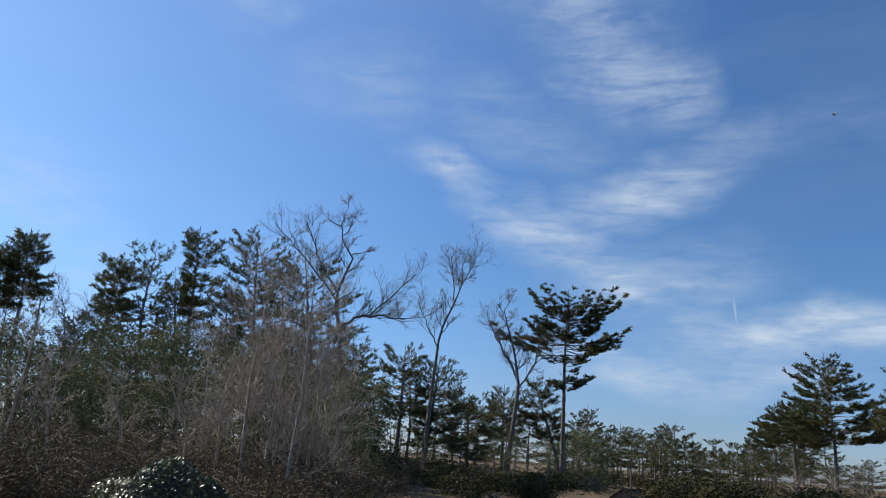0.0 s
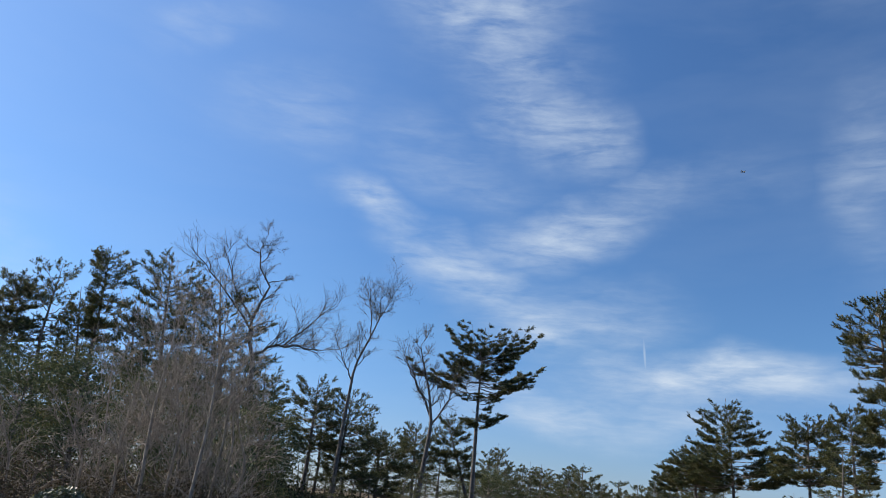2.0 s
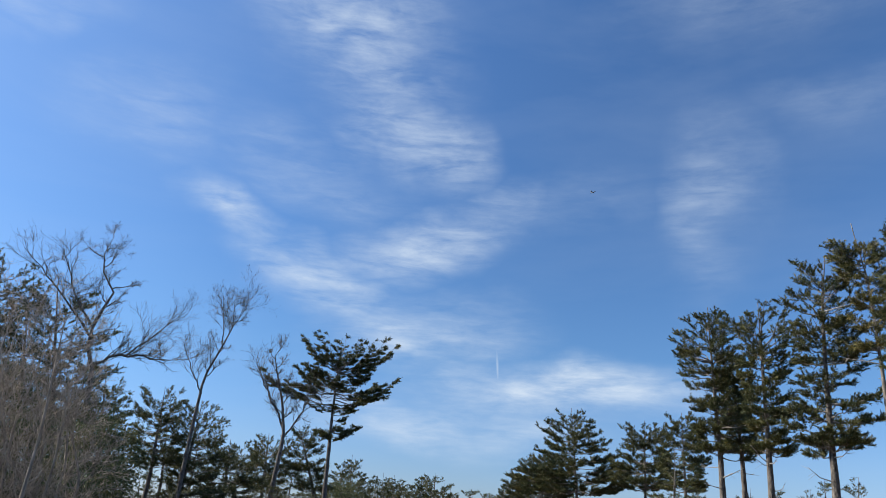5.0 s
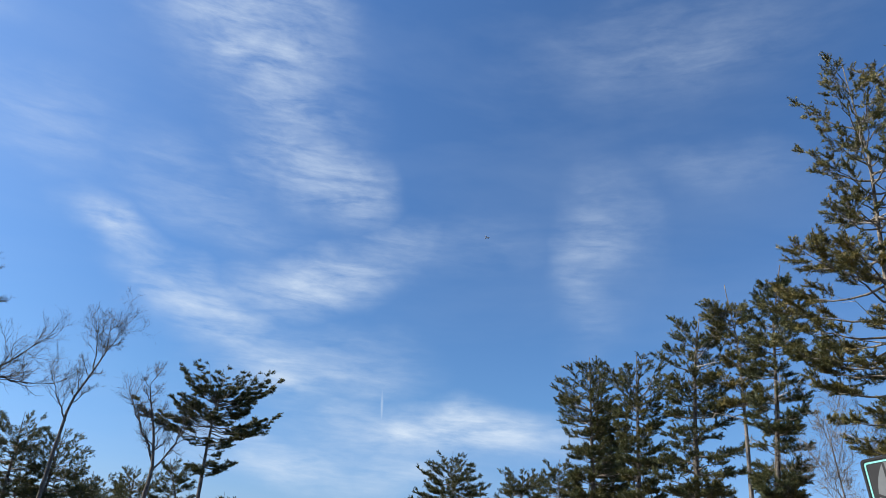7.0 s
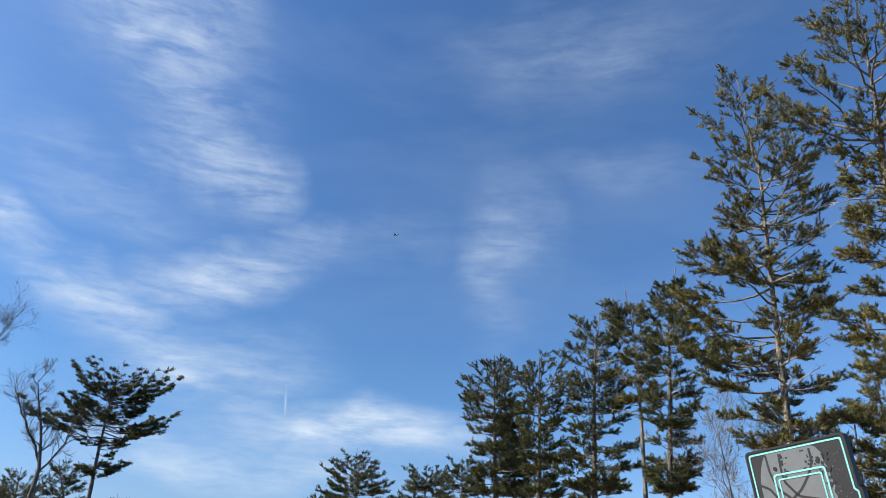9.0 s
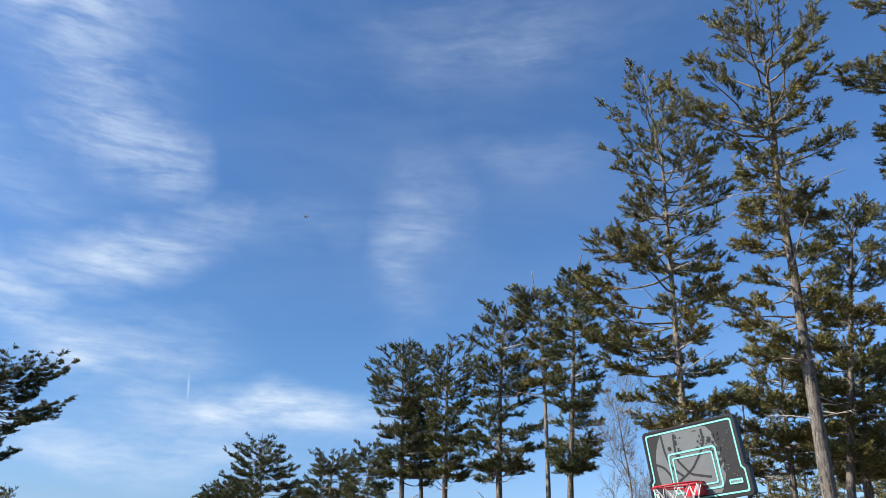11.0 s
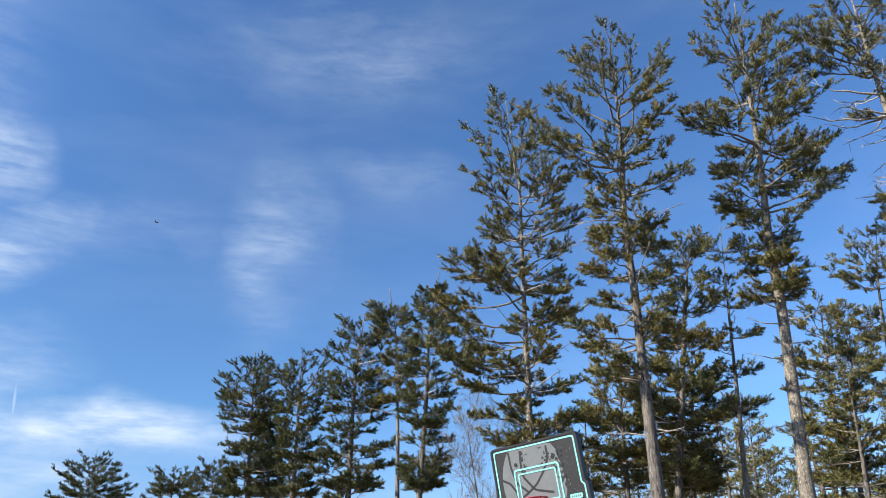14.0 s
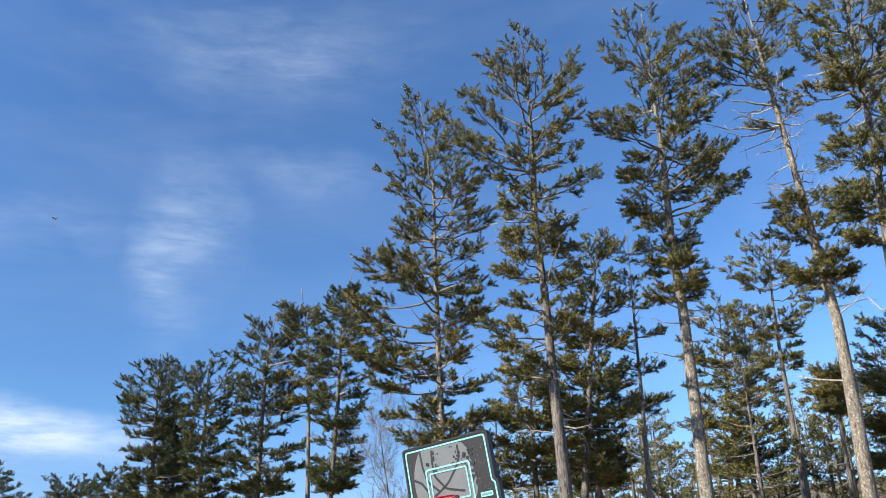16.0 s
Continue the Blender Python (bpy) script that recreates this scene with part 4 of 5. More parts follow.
# ---- understorey and deep wood ----
def understorey():
    for i, (az, d, h, r, m) in enumerate(((-25.5, 40, 5.0, 2.4, HOLLY), (-20.8, 38, 5.6, 2.6, HOLLY), (-17.4, 36, 6.2, 2.4, HOLLY), (-14.2, 40, 5.4, 2.4, HOLLY), (-5.6, 36, 4.8, 1.9, HOLLY), (-9.0, 42, 6.4, 2.6, HOLLY), (-28.5, 42, 6.0, 2.6, HOLLY), (10.6, 70, 4.2, 2.8, HOLLY), (-23.0, 44, 7.0, 2.6, HOLLY), (-11.8, 44, 7.4, 2.8, HOLLY))):
        leafy_tree(az, d, h, r, m, "dense evergreen understorey tree in deep shade", 70 + i, leaves=13000, size=0.095, base=0.06)
    for i, (az, d, h, r) in enumerate(((-28, 30, 2.0, 1.8), (-24, 31, 1.7, 1.8), (-19, 31, 1.8, 1.9), (-14.5, 30, 1.6, 1.6), (-10.5, 28, 1.8, 1.6), (-6.5, 31, 1.6, 1.7), (24.5, 70, 3.0, 2.4), (26.5, 72, 3.4, 2.6), (28.3, 70, 3.0, 2.2), (-31, 33, 2.2, 1.9), (-26, 25, 1.3, 1.5), (-22, 24, 1.2, 1.5), (-30, 25, 1.4, 1.6), (-12.5, 24, 1.1, 1.5), (-8, 24, 1.1, 1.5), (-31, 20, 0.9, 1.2), (-28, 19.5, 0.8, 1.2), (-25, 20, 0.85, 1.2), (-22.3, 19, 0.8, 1.2), (-10.5, 20, 0.7, 1.2), (-6, 22, 0.8, 1.3), (-3, 27, 0.9, 1.4), (-2.0, 46, 1.3, 2.0), (4.5, 56, 1.4, 2.2), (11.8, 66, 1.4, 2.2))):
        leafy_tree(az, d, h, r, DRY, "low brown shrub with withered leaves", 90 + i, leaves=4800, size=0.058, base=0.02, name="shrub", group="brown undergrowth")
    low = leafy_tree(-4.0, 40, 1.7, 1.9, BRUSH, "low dark evergreen brush under the trees", 120, leaves=2600, size=0.16, base=0.02, name="shrub", group="low evergreen brush")
    rng = np.random.default_rng(9)
    for az in np.linspace(-9, 31, 34):
        d = rng.uniform(34, 54) if az < 9 else rng.uniform(96, 114)
        k = rng.uniform(0.38, 0.62) * (1 if az < 9 else 1.2)
        a = radians(az + rng.normal(0, 0.3))
        e, w = rng.uniform(50, 80), rng.uniform(0.5, 0.85)
        if not 12.3 < az < 16.2:
            copy_thing(low, Matrix.Translation((e * math.sin(a), e * math.cos(a), 0)) @ Matrix.Rotation(rng.uniform(0, 6.28), 4, "Z") @ Matrix.Diagonal((w * 1.6, w * 1.6, w, 1)))
        copy_thing(low, Matrix.Translation((d * math.sin(a), d * math.cos(a), 0)) @ Matrix.Rotation(rng.uniform(0, 6.28), 4, "Z") @ Matrix.Diagonal((k * 1.2, k * 1.2, k, 1)))


understorey()


def deep_wood():
    """More pines deeper in the wood, behind those of its edge."""
    rng = np.random.default_rng(5)
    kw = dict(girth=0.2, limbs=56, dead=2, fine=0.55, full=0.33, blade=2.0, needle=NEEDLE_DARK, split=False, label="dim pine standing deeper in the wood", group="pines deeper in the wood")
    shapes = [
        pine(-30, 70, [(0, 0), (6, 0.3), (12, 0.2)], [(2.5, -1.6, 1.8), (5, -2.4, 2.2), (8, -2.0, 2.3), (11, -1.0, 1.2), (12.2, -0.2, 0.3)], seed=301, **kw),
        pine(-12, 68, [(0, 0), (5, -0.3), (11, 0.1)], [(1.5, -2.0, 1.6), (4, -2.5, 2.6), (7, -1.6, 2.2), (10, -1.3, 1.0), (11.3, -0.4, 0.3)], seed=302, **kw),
        pine(70, 52, [(0, 0), (6, 0.2), (13, -0.2)], [(3.5, -2.0, 2.2), (6, -2.4, 1.8), (9, -1.9, 2.5), (12, -1.1, 1.0), (13.2, -0.3, 0.3)], seed=303, **{**kw, "needle": NEEDLE, "full": 0.45}),
        pine(80, 55, [(0, 0), (5, 0.3), (11, 0.5)], [(2.0, -2.2, 1.7), (5, -2.1, 2.7), (8, -1.5, 1.8), (10.4, -0.8, 0.9), (11.4, -0.2, 0.4)], seed=304, **{**kw, "needle": NEEDLE, "full": 0.45}),
    ]
    spots = [(az + rng.normal(0, 0.5), rng.uniform(60, 82), shapes[:2], rng.uniform(0.7, 1.1) if az < -4 else rng.uniform(0.5, 0.75)) for az in (*np.linspace(-34, -4, 26), -2, 1, 4)]
    spots += [(az + rng.normal(0, 0.6), rng.uniform(37, 60), shapes[2:], rng.uniform(0.6, 0.95)) for az in np.linspace(60, 94, 42)]
    spots += [(az + rng.normal(0, 0.5), rng.uniform(46, 60), shapes[:2], rng.uniform(0.38, 0.58)) for az in np.linspace(33, 50, 11)]
    for az, d, pool, k in spots:
        a = radians(az)
        copy_thing(pool[int(rng.integers(2))], Matrix.Translation((d * math.sin(a), d * math.cos(a), 0)) @ Matrix.Rotation(rng.uniform(0, 6.28), 4, "Z") @ Matrix.Diagonal((k * 1.15, k * 1.15, k, 1)))
    young = 0
    for az in (*np.linspace(-4.5, 11.5, 19), *np.linspace(16, 31, 8)):
        d, k = (rng.uniform(46, 72), rng.uniform(0.20, 0.34)) if az < 9 else (rng.uniform(84, 112), rng.uniform(0.28, 0.48))
        a = radians(az + rng.normal(0, 0.3))
        ob = copy_thing(shapes[young % 2], Matrix.Translation((d * math.sin(a), d * math.cos(a), 0)) @ Matrix.Rotation(rng.uniform(0, 6.28), 4, "Z") @ Matrix.Diagonal((k * 1.7, k * 1.7, k, 1)))
        tagged(ob, "young pine in the undergrowth of the clearing", group="young pines")
        young += 1
    edge = pine(24.6, 101, [(0, 0), (6, 0.2), (11.2, -0.1)], [(3.6, -1.2, 1.6), (5.5, -2.3, 2.0), (7.5, -1.7, 2.2), (9.6, -1.3, 1.1), (11.2, -0.3, 0.3)], seed=311,
                **{**kw, "full": 0.6, "fine": 0.8, "limbs": 70, "label": "distant pine at the far side of the clearing", "group": "far pines across the clearing"})
    for az in np.linspace(10.4, 25.0, 27):
        d = rng.uniform(88, 112)
        el = np.interp(az, (10.7, 12.3, 14.6, 16.5, 18.5, 20.8, 22.6, 24.4), (4.2, 2.9, 2.9, 3.6, 2.6, 2.6, 3.6, 5.0)) * rng.uniform(0.72, 1.02)
        k = (1.6 + d * math.tan(radians(el))) / 11.2
        a = radians(az + rng.normal(0, 0.2))
        copy_thing(edge, Matrix.Translation((d * math.sin(a), d * math.cos(a), 0)) @ Matrix.Rotation(rng.uniform(0, 6.28), 4, "Z") @ Matrix.Diagonal((k, k, k, 1)))
    far = [o for o in scene.objects if o.type == "EMPTY" and o.get("group") == "far pines across the clearing" and o.location.length > 115]
    for az in np.linspace(7.5, 30, 24):
        d, k = rng.uniform(118, 150), rng.uniform(0.6, 1.0)
        a = radians(az + rng.normal(0, 0.3))
        copy_thing(far[int(rng.integers(len(far)))], Matrix.Translation((d * math.sin(a), d * math.cos(a), 0)) @ Matrix.Rotation(rng.uniform(0, 6.28), 4, "Z") @ Matrix.Diagonal((k * 1.3, k * 1.3, k, 1)))
    grey = bare_tree(72, 75, [(0, 0), (4, 0.2), (9, -0.3)], 0.12, 0.9, 3, "grey leafless tree on the far slope", BARK_GREY, 19, low=0.2, reach=0.4, group="bare woods on the slope", twig=0.018, kids=(4, 4, 4, 3))
    for az in np.linspace(60, 97, 46):
        d, k = rng.uniform(80, 150), rng.uniform(0.6, 1.0)
        a = radians(az + rng.normal(0, 0.5))
        copy_thing(grey, Matrix.Translation((d * math.sin(a), d * math.cos(a), slope(d * math.sin(a), d * math.cos(a)) - 0.3)) @ Matrix.Rotation(rng.uniform(0, 6), 4, "Z") @ Matrix.Diagonal((k * 1.3, k * 1.3, k, 1)))


deep_wood()


# ---- glossy shrub ----
def glossy_shrub():
    rng = np.random.default_rng(8)
    shrub = stand("rounded_shrub", -17.0, 9.6)
    tagged(shrub, "rounded glossy-leaved evergreen shrub with sunlit top", "shrub")
    n = 26000
    d = rng.normal(0, 1, (n, 3))
    d /= np.linalg.norm(d, axis=1)[:, None]
    d[:, 2] = np.abs(d[:, 2])
    lump = 1 + 0.07 * np.sin(d[:, 0] * 7 + 1) * np.cos(d[:, 1] * 6) + 0.05 * np.sin(d[:, 2] * 9 + d[:, 0] * 5)
    c = d * [0.86, 0.86, 1.30] * (lump * (1 - 0.25 * rng.uniform(0, 1, n) ** 3))[:, None]
    c[:, 2] = 1.30 * (np.clip(c[:, 2], 0.001, None) / 1.30) ** 0.62
    nrm = d + rng.normal(0, 0.5, (n, 3))
    nrm /= np.linalg.norm(nrm, axis=1)[:, None]
    ax = np.cross(nrm, rng.normal(0, 1, (n, 3)))
    ax /= np.linalg.norm(ax, axis=1)[:, None]
    sd = np.cross(nrm, ax)
    ln, wd = rng.uniform(0.036, 0.062, (n, 1)), rng.uniform(0.009, 0.015, (n, 1))
    v = np.stack([c, c + ax * ln * 0.5 + sd * wd, c + ax * ln, c + ax * ln * 0.5 - sd * wd], axis=1).reshape(-1, 3)
    q = np.arange(n)[:, None] * 4
    t = np.concatenate([q + [0, 1, 2], q + [0, 2, 3]], axis=1).reshape(-1, 3)
    mesh_object("foliage", v, None, GLOSSY, shrub, tris=t)
    w = Wood()
    for i in range(26):
        a, q = rng.uniform(0, 6.28), rng.uniform(0.3, 1)
        w.tube([(0.1 * math.cos(a), 0.1 * math.sin(a), 0), (0.5 * q * math.cos(a), 0.5 * q * math.sin(a), 0.55), (0.85 * q * math.cos(a), 0.85 * q * math.sin(a), 1.2 - 0.5 * q)], [0.02, 0.013, 0.005], 5)
    tagged(w.object("stems", TWIG, shrub), kind="stuff")


glossy_shrub()


# ---- basketball hoop ----
CHARCOAL = plain("charcoal_board", (0.024, 0.024, 0.025), 0.45, 0.4)
BLACK = plain("black_plastic", (0.016, 0.016, 0.017), 0.5, 0.4)
GREY = plain("grey_print", (0.135, 0.148, 0.155), 0.5, 0.35, 0.08, 14)
CYAN = plain("mint_print", (0.22, 0.60, 0.56), 0.5, 0.35, 0.06)
RED = plain("red_enamel", (0.52, 0.02, 0.035), 0.35, 0.5)
CORD = plain("white_net_cord", (0.78, 0.78, 0.76), 0.8, 0.2)
POLE = plain("black_steel", (0.025, 0.025, 0.027), 0.4, 0.5, metal=0.3)


def rounded(points, radius, steps=4):
    """A closed outline with its corners rounded."""
    out = []
    n = len(points)
    for i in range(n):
        p, a, b = Vector(points[i]), Vector(points[i - 1]), Vector(points[(i + 1) % n])
        u, w = (a - p).normalized(), (b - p).normalized()
        r = min(radius, (a - p).length * 0.45, (b - p).length * 0.45)
        s, e = p + u * r, p + w * r
        for k in range(steps + 1):
            t = k / steps
            out.append((1 - t) ** 2 * s + 2 * t * (1 - t) * p + t * t * e)
    return out


def slab(outline, y0, y1):
    """A flat plate with that outline (x, z), from y0 (front) back to y1."""
    bm = bmesh.new()
    f = [bm.verts.new((p[0], y0, p[1])) for p in outline]
    b = [bm.verts.new((p[0], y1, p[1])) for p in outline]
    bm.faces.new(f)
    bm.faces.new(b[::-1])
    n = len(f)
    for i in range(n):
        bm.faces.new((f[i], b[i], b[(i + 1) % n], f[(i + 1) % n]))
    bmesh.ops.recalc_face_normals(bm, faces=bm.faces)
    return bm


def ring(outer, inner, y0, y1):
    """A flat frame between two outlines with the same count of points."""
    bm = bmesh.new()
    rows = [[bm.verts.new((p[0], y, p[1])) for p in o] for o, y in ((outer, y0), (inner, y0), (inner, y1), (outer, y1))]
    n = len(outer)
    for i in range(n):
        j = (i + 1) % n
        for k in range(4):
            a, b = rows[k], rows[(k + 1) % 4]
            bm.faces.new((a[i], a[j], b[j], b[i]))
    bmesh.ops.recalc_face_normals(bm, faces=bm.faces)
    return bm


def strip(pts, width, y0, y1):
    """A painted line along pts (x, z)."""
    pts = [Vector(p) for p in pts]
    left, right = [], []
    for i, p in enumerate(pts):
        d = (pts[min(i + 1, len(pts) - 1)] - pts[max(i - 1, 0)]).normalized()
        nrm = Vector((-d.y, d.x)) * width / 2
        left.append(p + nrm)
        right.append(p - nrm)
    return slab(left + right[::-1], y0, y1)


def tube_bm(pts, radius, sides=8, closed=False):
    bm = bmesh.new()
    pts = [Vector(p) for p in pts]
    n = len(pts)
    rings = []
    for i, p in enumerate(pts):
        a = pts[i - 1] if (closed or i) else p
        b = pts[(i + 1) % n] if (closed or i < n - 1) else p
        d = (b - a).normalized()
        u = d.cross(Vector((0, 0, 1)) if abs(d.z) < 0.9 else Vector((1, 0, 0))).normalized()
        w = d.cross(u)
        rings.append([bm.verts.new(p + radius * (u * math.cos(2 * math.pi * k / sides) + w * math.sin(2 * math.pi * k / sides))) for k in range(sides)])
    for i in range(n if closed else n - 1):
        r, q = rings[i], rings[(i + 1) % n]
        for k in range(sides):
            bm.faces.new((r[k], r[(k + 1) % sides], q[(k + 1) % sides], q[k]))
    if not closed:
        bm.faces.new(rings[0][::-1])
        bm.faces.new(rings[-1])
    bmesh.ops.recalc_face_normals(bm, faces=bm.faces)
    return bm


def hoop():
    rng = random.Random(4)
    h = new("basketball_hoop")
    h.empty_display_size = 0.3
    base = Vector((7.75, 4.75, 0.0))
    h.matrix_world = Matrix.Translation(base)
    tagged(h, "basketball hoop with charcoal board, mint lines and red rim", "basketball hoop")
    into = Matrix.Translation(-base) @ pose(7.002, 4.653, 2.671, 6.7, -5.1, -88.5)

    def at(ob):
        ob.matrix_parent_inverse = Matrix()
        ob.matrix_local = into
        return ob

    W, H = 0.56, 0.38
    edge = [(-W + 0.03, H), (W - 0.03, H), (W - 0.03, -0.10), (W, -0.12), (W, -H), (-W, -H), (-W, -0.12), (-W + 0.03, -0.10)]

    def inset(d):
        return [(-W + 0.03 + d, H - d), (W - 0.03 - d, H - d), (W - 0.03 - d, -0.10 - d * 0.4), (W - d, -0.12 - d * 0.4), (W - d, -H + d), (-W + d, -H + d), (-W + d, -0.12 - d * 0.4), (-W + 0.03 + d, -0.10 - d * 0.4)]

    board = at(part("backboard", slab(rounded(inset(0.012), 0.04), -0.012, 0.03), CHARCOAL, h, "charcoal backboard with a worn ball print"))

    def on(name, bm, mat, label=""):
        return part(name, bm, mat, board, label)

    at(part("board_frame", ring(rounded(edge, 0.05), rounded(inset(0.020), 0.04), -0.018, 0.055), BLACK, h, "thick black plastic board edge"))
    on("border_line", ring(rounded(inset(0.034), 0.03), rounded(inset(0.050), 0.025), -0.0165, -0.0135), CYAN, "mint border line")
    # ball print, clipped by the border
    circle = []
    for k in range(64):
        a = 2 * math.pi * k / 64
        x, z = -0.055 + 0.375 * math.cos(a), -0.02 + 0.47 * math.sin(a)
        jag = 1 + (0.05 * rng.uniform(-1, 1) if math.cos(a) > 0.2 else 0)
        circle.append((max(-W + 0.07, -0.055 + (x + 0.055) * jag), max(-H + 0.06, min(H - 0.055, z))))
    on("ball_print", slab(circle, -0.0142, -0.0125), GREY, "grey ball print with ragged edge")

    def bowed(run, n=24):
        """A smooth line through a few places (x, z)."""
        run = np.array(run, float)
        k = np.linspace(0, len(run) - 1, n)
        w = np.exp(-0.5 * ((k[:, None] - np.arange(len(run))[None]) / 0.42) ** 2)
        return [tuple(p) for p in (w / w.sum(1)[:, None]) @ run]

    seams = [[(-0.308, 0.325), (-0.301, 0.154), (-0.262, -0.007), (-0.125, -0.126)], [(-0.161, 0.315), (-0.175, 0.17), (-0.169, 0.04), (-0.054, -0.108), (0.176, -0.166)], [(0.158, 0.309), (0.16, 0.179), (0.096, 0.071), (-0.019, -0.054), (-0.123, -0.117), (-0.218, -0.163)], [(-0.453, 0.058), (-0.339, -0.001), (-0.277, -0.096), (-0.271, -0.181)]]
    for run in seams:
        on("seam_print", strip([(max(-W + 0.08, min(0.40, x)), max(-H + 0.06, min(H - 0.06, z))) for x, z in bowed(run)], 0.024, -0.0152, -0.0135), CHARCOAL)
    # ragged flecks of the worn print
    for i in range(150):
        if i < 70:
            x, z, m, k = rng.uniform(0.20, 0.46), rng.uniform(-0.20, 0.26), GREY, rng.uniform(0.002, 0.006)
        elif i < 130:
            x, z, m, k = rng.choice((rng.gauss(-0.14, 0.022), rng.gauss(0.13, 0.045))), rng.uniform(0.06, 0.31), CHARCOAL, rng.uniform(0.004, 0.014)
        else:
            x, z, m, k = rng.uniform(0.22, 0.32), rng.uniform(-0.1, 0.28), CHARCOAL, rng.uniform(0.010, 0.026)
        pts = [(x + k * rng.uniform(0.5, 1.1) * math.cos(a) * 1.2, z + k * rng.uniform(0.5, 1.1) * math.sin(a)) for a in (0.2, 1.1, 2.0, 3.2, 4.1, 5.2)]
        on("fleck", slab(pts, -0.0162 - 0.00001 * i, -0.0135), m)
    sq = lambda a, b, c: [(-a, b), (a, b), (a, c), (-a, c)]
    on("target_line", ring(rounded(sq(0.275, 0.125, -0.275), 0.04), rounded(sq(0.258, 0.108, -0.258), 0.032), -0.0195, -0.0135), CYAN, "mint target square")
    on("target_line", ring(rounded(sq(0.228, 0.078, -0.228), 0.02), rounded(sq(0.214, 0.064, -0.214), 0.016), -0.0195, -0.0135), CYAN, "mint inner target square")
    on("badge", slab(rounded([(0.335, -0.215), (0.475, -0.215), (0.475, -0.262), (0.335, -0.262)], 0.012), -0.0185, -0.0135), CYAN, "small mint maker's badge")
    for k in range(5):
        on("badge_bar", slab([(0.35 + 0.023 * k, -0.229), (0.367 + 0.023 * k, -0.229), (0.367 + 0.023 * k, -0.248), (0.35 + 0.023 * k, -0.248)], -0.0195, -0.017), GREY)
    for x in (-0.235, 0.215):
        on("bolt_hole", slab([(x + 0.02 * math.cos(a), 0.175 + 0.02 * math.sin(a)) for a in np.linspace(0, 6.28, 13)[:-1]], -0.0205, -0.0135), BLACK, "black bolt recess")

    # rim, bracket and net
    rz, ry, R = -0.205, -0.40, 0.225
    circ = [(R * math.cos(2 * math.pi * k / 40), ry + R * math.sin(2 * math.pi * k / 40), rz) for k in range(40)]
    at(part("rim", tube_bm(circ, 0.0085, 8, True), RED, h, "red steel rim", smooth=True))
    at(part("rim_brace", tube_bm([(-0.2, ry + 0.09, rz - 0.015), (-0.1, -0.06, rz - 0.03), (0.1, -0.06, rz - 0.03), (0.2, ry + 0.09, rz - 0.015)], 0.008), RED, h, smooth=True))
    at(part("bracket", slab(rounded([(-0.075, rz + 0.02), (0.075, rz + 0.02), (0.075, rz - 0.11), (-0.075, rz - 0.11)], 0.01), -0.172, -0.02), RED, h, "red rim bracket"))
    for k in range(12):
        a0 = 2 * math.pi * k / 12
        for sgn in (1, -1):
            pts = []
            for i in range(9):
                t = i / 8
                r = R * (1 - 0.48 * t ** 0.8)
                a = a0 + sgn * t * 0.9
                pts.append((r * math.cos(a), ry + r * math.sin(a), rz - 0.008 - 0.40 * t))
            at(part("net_cord", tube_bm(pts, 0.0035, 4), CORD, h))
    for k in range(12):
        a0 = 2 * math.pi * k / 12
        p = (R * math.cos(a0), ry + R * math.sin(a0), rz - 0.012)
        at(part("net_hook", tube_bm([(p[0], p[1], p[2] + 0.004), (p[0], p[1], p[2] - 0.012)], 0.006, 5), RED, h))
    # mount, pole and base behind the board
    for z in (0.06, -0.26):
        for x in (-0.1, 0.1):
            b0 = into @ Vector((x, 0.03, z))
            part("arm", tube_bm([b0, Vector((-0.02, x * -0.35, b0.z - 0.22))], 0.018, 6), POLE, h)
    part("pole", tube_bm([(0, 0, 0.1), (0, 0, 1.3), (0, 0, 2.75)], 0.043, 14), POLE, h, smooth=True)
    bm = bmesh.new()
    bmesh.ops.create_cube(bm, size=1, matrix=Matrix.Translation((0.25, 0, 0.09)) @ Matrix.Diagonal((1.05, 0.72, 0.18, 1)))
    bmesh.ops.bevel(bm, geom=bm.edges[:], offset=0.05, segments=3, affect="EDGES")
    part("base", bm, BLACK, h, "black water-filled base")


hoop()


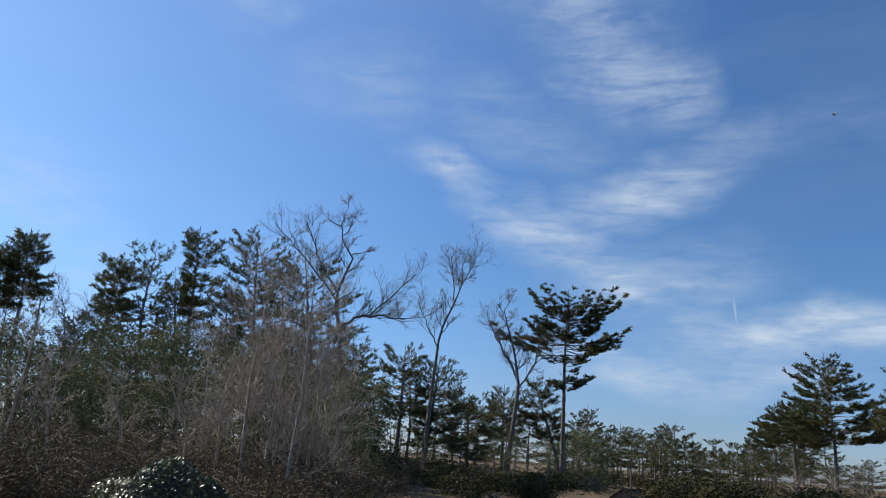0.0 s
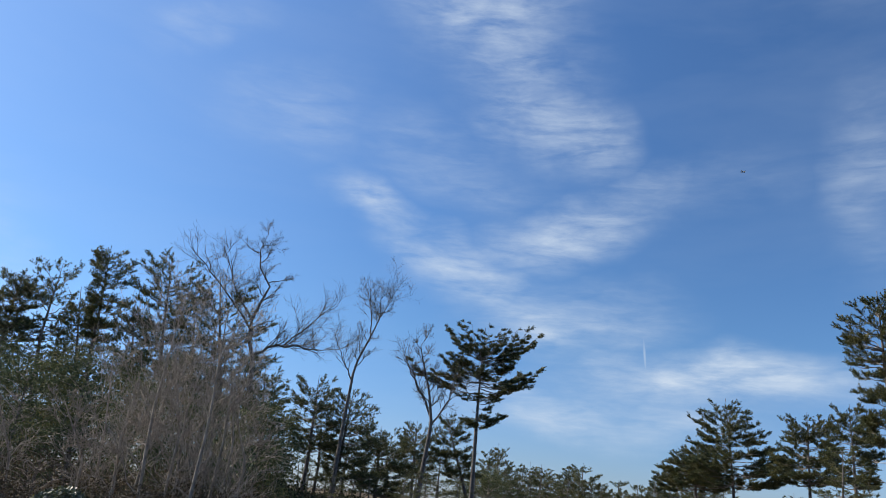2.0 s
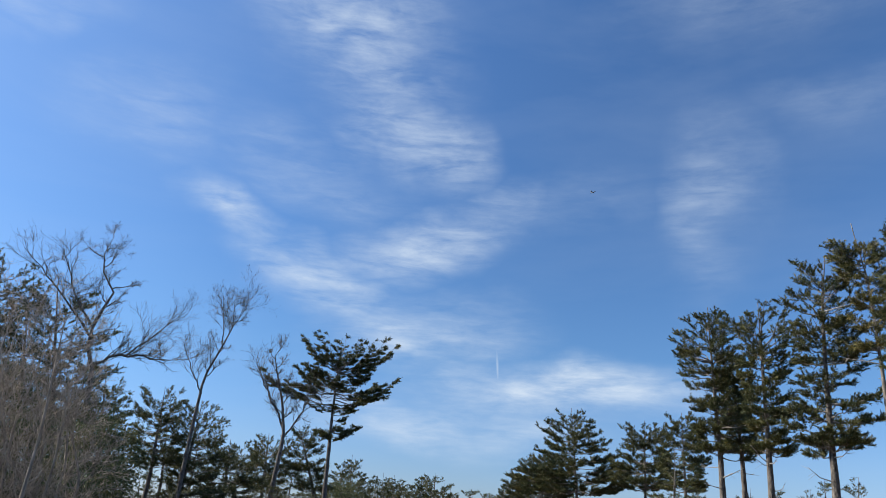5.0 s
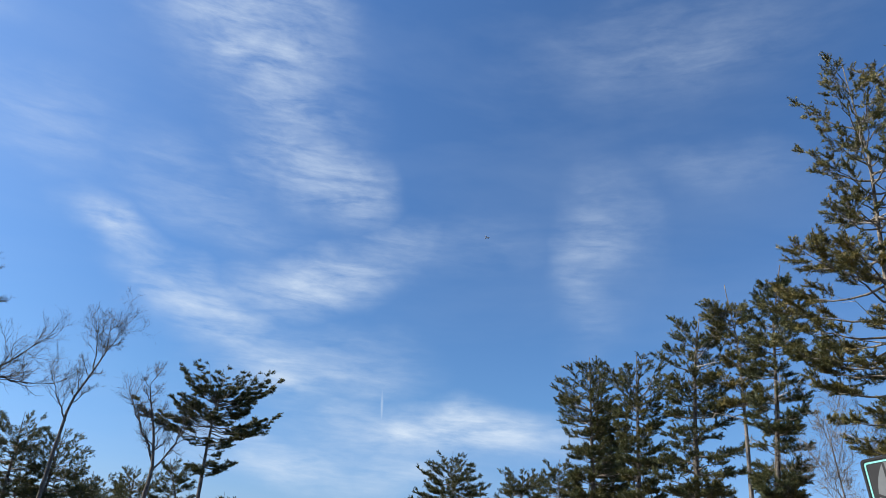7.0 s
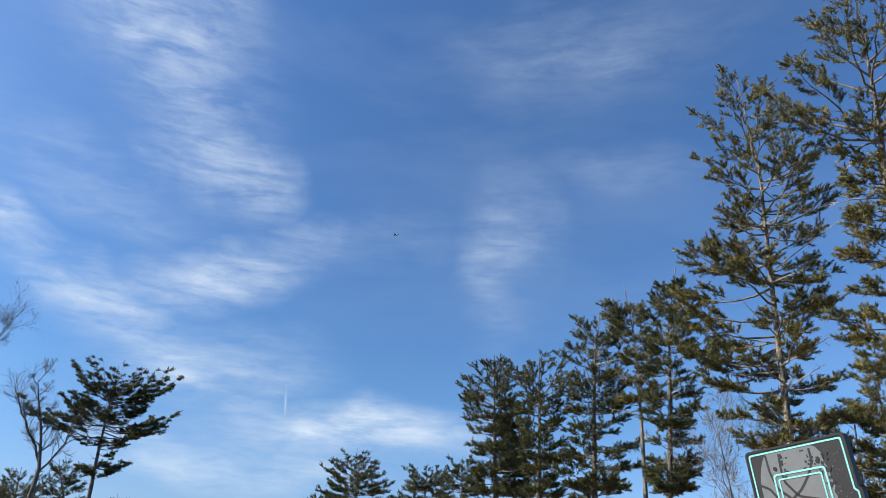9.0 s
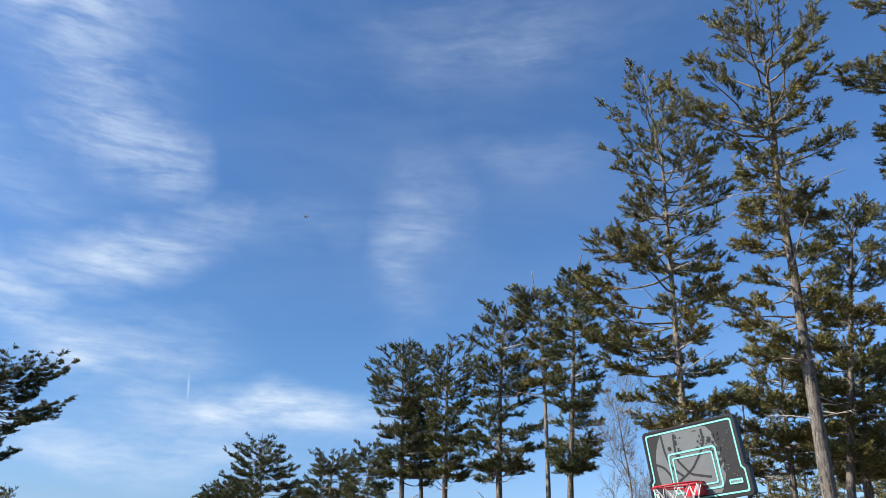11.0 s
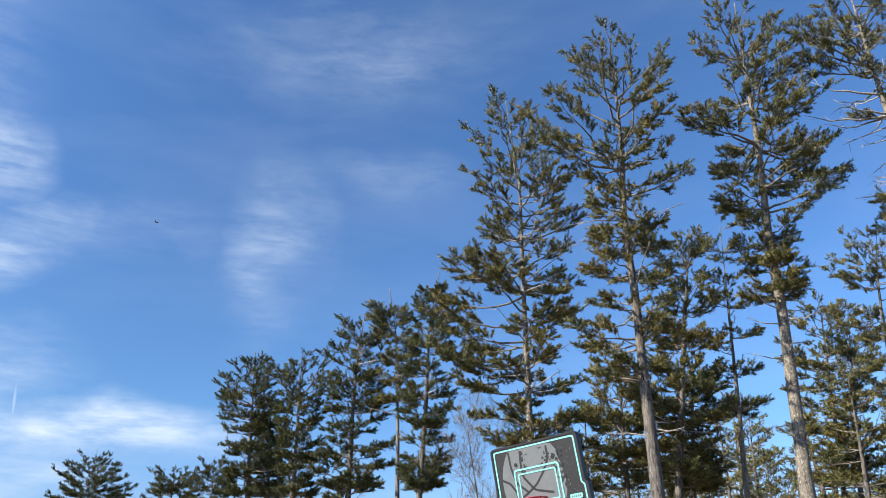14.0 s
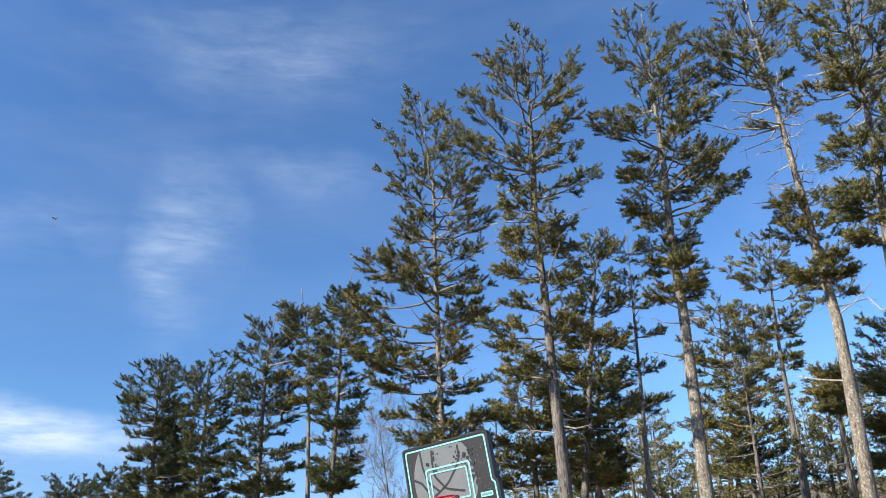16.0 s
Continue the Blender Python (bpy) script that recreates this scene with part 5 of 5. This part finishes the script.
# ---- aircraft, cables ----
def aircraft():
    a, e, d = radians(27.8), radians(23.9), 1500.0
    at = Vector((d * math.cos(e) * math.sin(a), d * math.cos(e) * math.cos(a), EYE + d * math.sin(e)))
    plane = new("aircraft")
    plane.matrix_world = Matrix.Translation(at) @ Matrix.Rotation(radians(-70), 4, "Z")
    tagged(plane, "small dark aircraft high in the blue sky", "aircraft")
    paint = plain("grey_aircraft_paint", (0.06, 0.065, 0.075), 0.5)
    part("fuselage", tube_bm([(0, -4.6, 0.3), (0, -2, 0.1), (0, 2, 0), (0, 4, -0.1)], 0.75, 10), paint, plane, smooth=True)
    part("wing", slab([(-6.0, 0.0), (6.0, 0.0), (6.0, 0.35), (-6.0, 0.35)], 0.2, 1.9), paint, plane)
    part("tailplane", slab([(-2.1, 0.3), (2.1, 0.3), (2.1, 0.5), (-2.1, 0.5)], -4.6, -3.5), paint, plane)
    bm = bmesh.new()
    bmesh.ops.create_cube(bm, size=1, matrix=Matrix.Translation((0, -4.1, 1.3)) @ Matrix.Diagonal((0.2, 1.2, 2.0, 1)))
    part("fin", bm, paint, plane)


aircraft()


def cables():
    wire = plain("cable_sheath", (0.10, 0.10, 0.10), 0.6)
    for dz in (0.0, 0.55):
        pts = []
        for k in range(15):
            t = k / 14
            az, d = radians(72.0 + 18.0 * t), 52.0
            pts.append((d * math.sin(az), d * math.cos(az), 8.0 + dz + 2.0 * t - 1.2 * math.sin(math.pi * t)))
        tagged(part("overhead_cable", tube_bm(pts, 0.014, 5), wire, None), "thin overhead cable slung behind the pines", "cable", "overhead cables")


cables()


# ---- shed in the hollow ----
def shed():
    s = new("shed")
    s.matrix_world = Matrix.Translation((DIP[0], DIP[1], -3.3)) @ Matrix.Rotation(radians(-40), 4, "Z")
    tagged(s, "low dark-roofed shed in the hollow behind the trees", "shed")
    wall, roof = plain("weathered_boards", (0.16, 0.13, 0.11), 0.85), plain("dark_shingles", (0.02, 0.02, 0.022), 0.9, 0.15)
    bm = bmesh.new()
    bmesh.ops.create_cube(bm, size=1, matrix=Matrix.Translation((0, 0, 1.1)) @ Matrix.Diagonal((3.0, 3.6, 2.2, 1)))
    part("wall", bm, wall, s)
    for sg in (1, -1):
        part("roof_slope", slab([(0, 3.35), (sg * 1.75, 2.15), (sg * 1.75, 2.05), (0, 3.22)], -2.0, 2.0), roof, s, "dark shingled roof slope")
    for sg in (1, -1):
        part("gable", slab([(-1.49, 2.2), (1.49, 2.2), (0, 3.2)], sg * 1.78 - 0.02, sg * 1.78 + 0.02), wall, s)


shed()
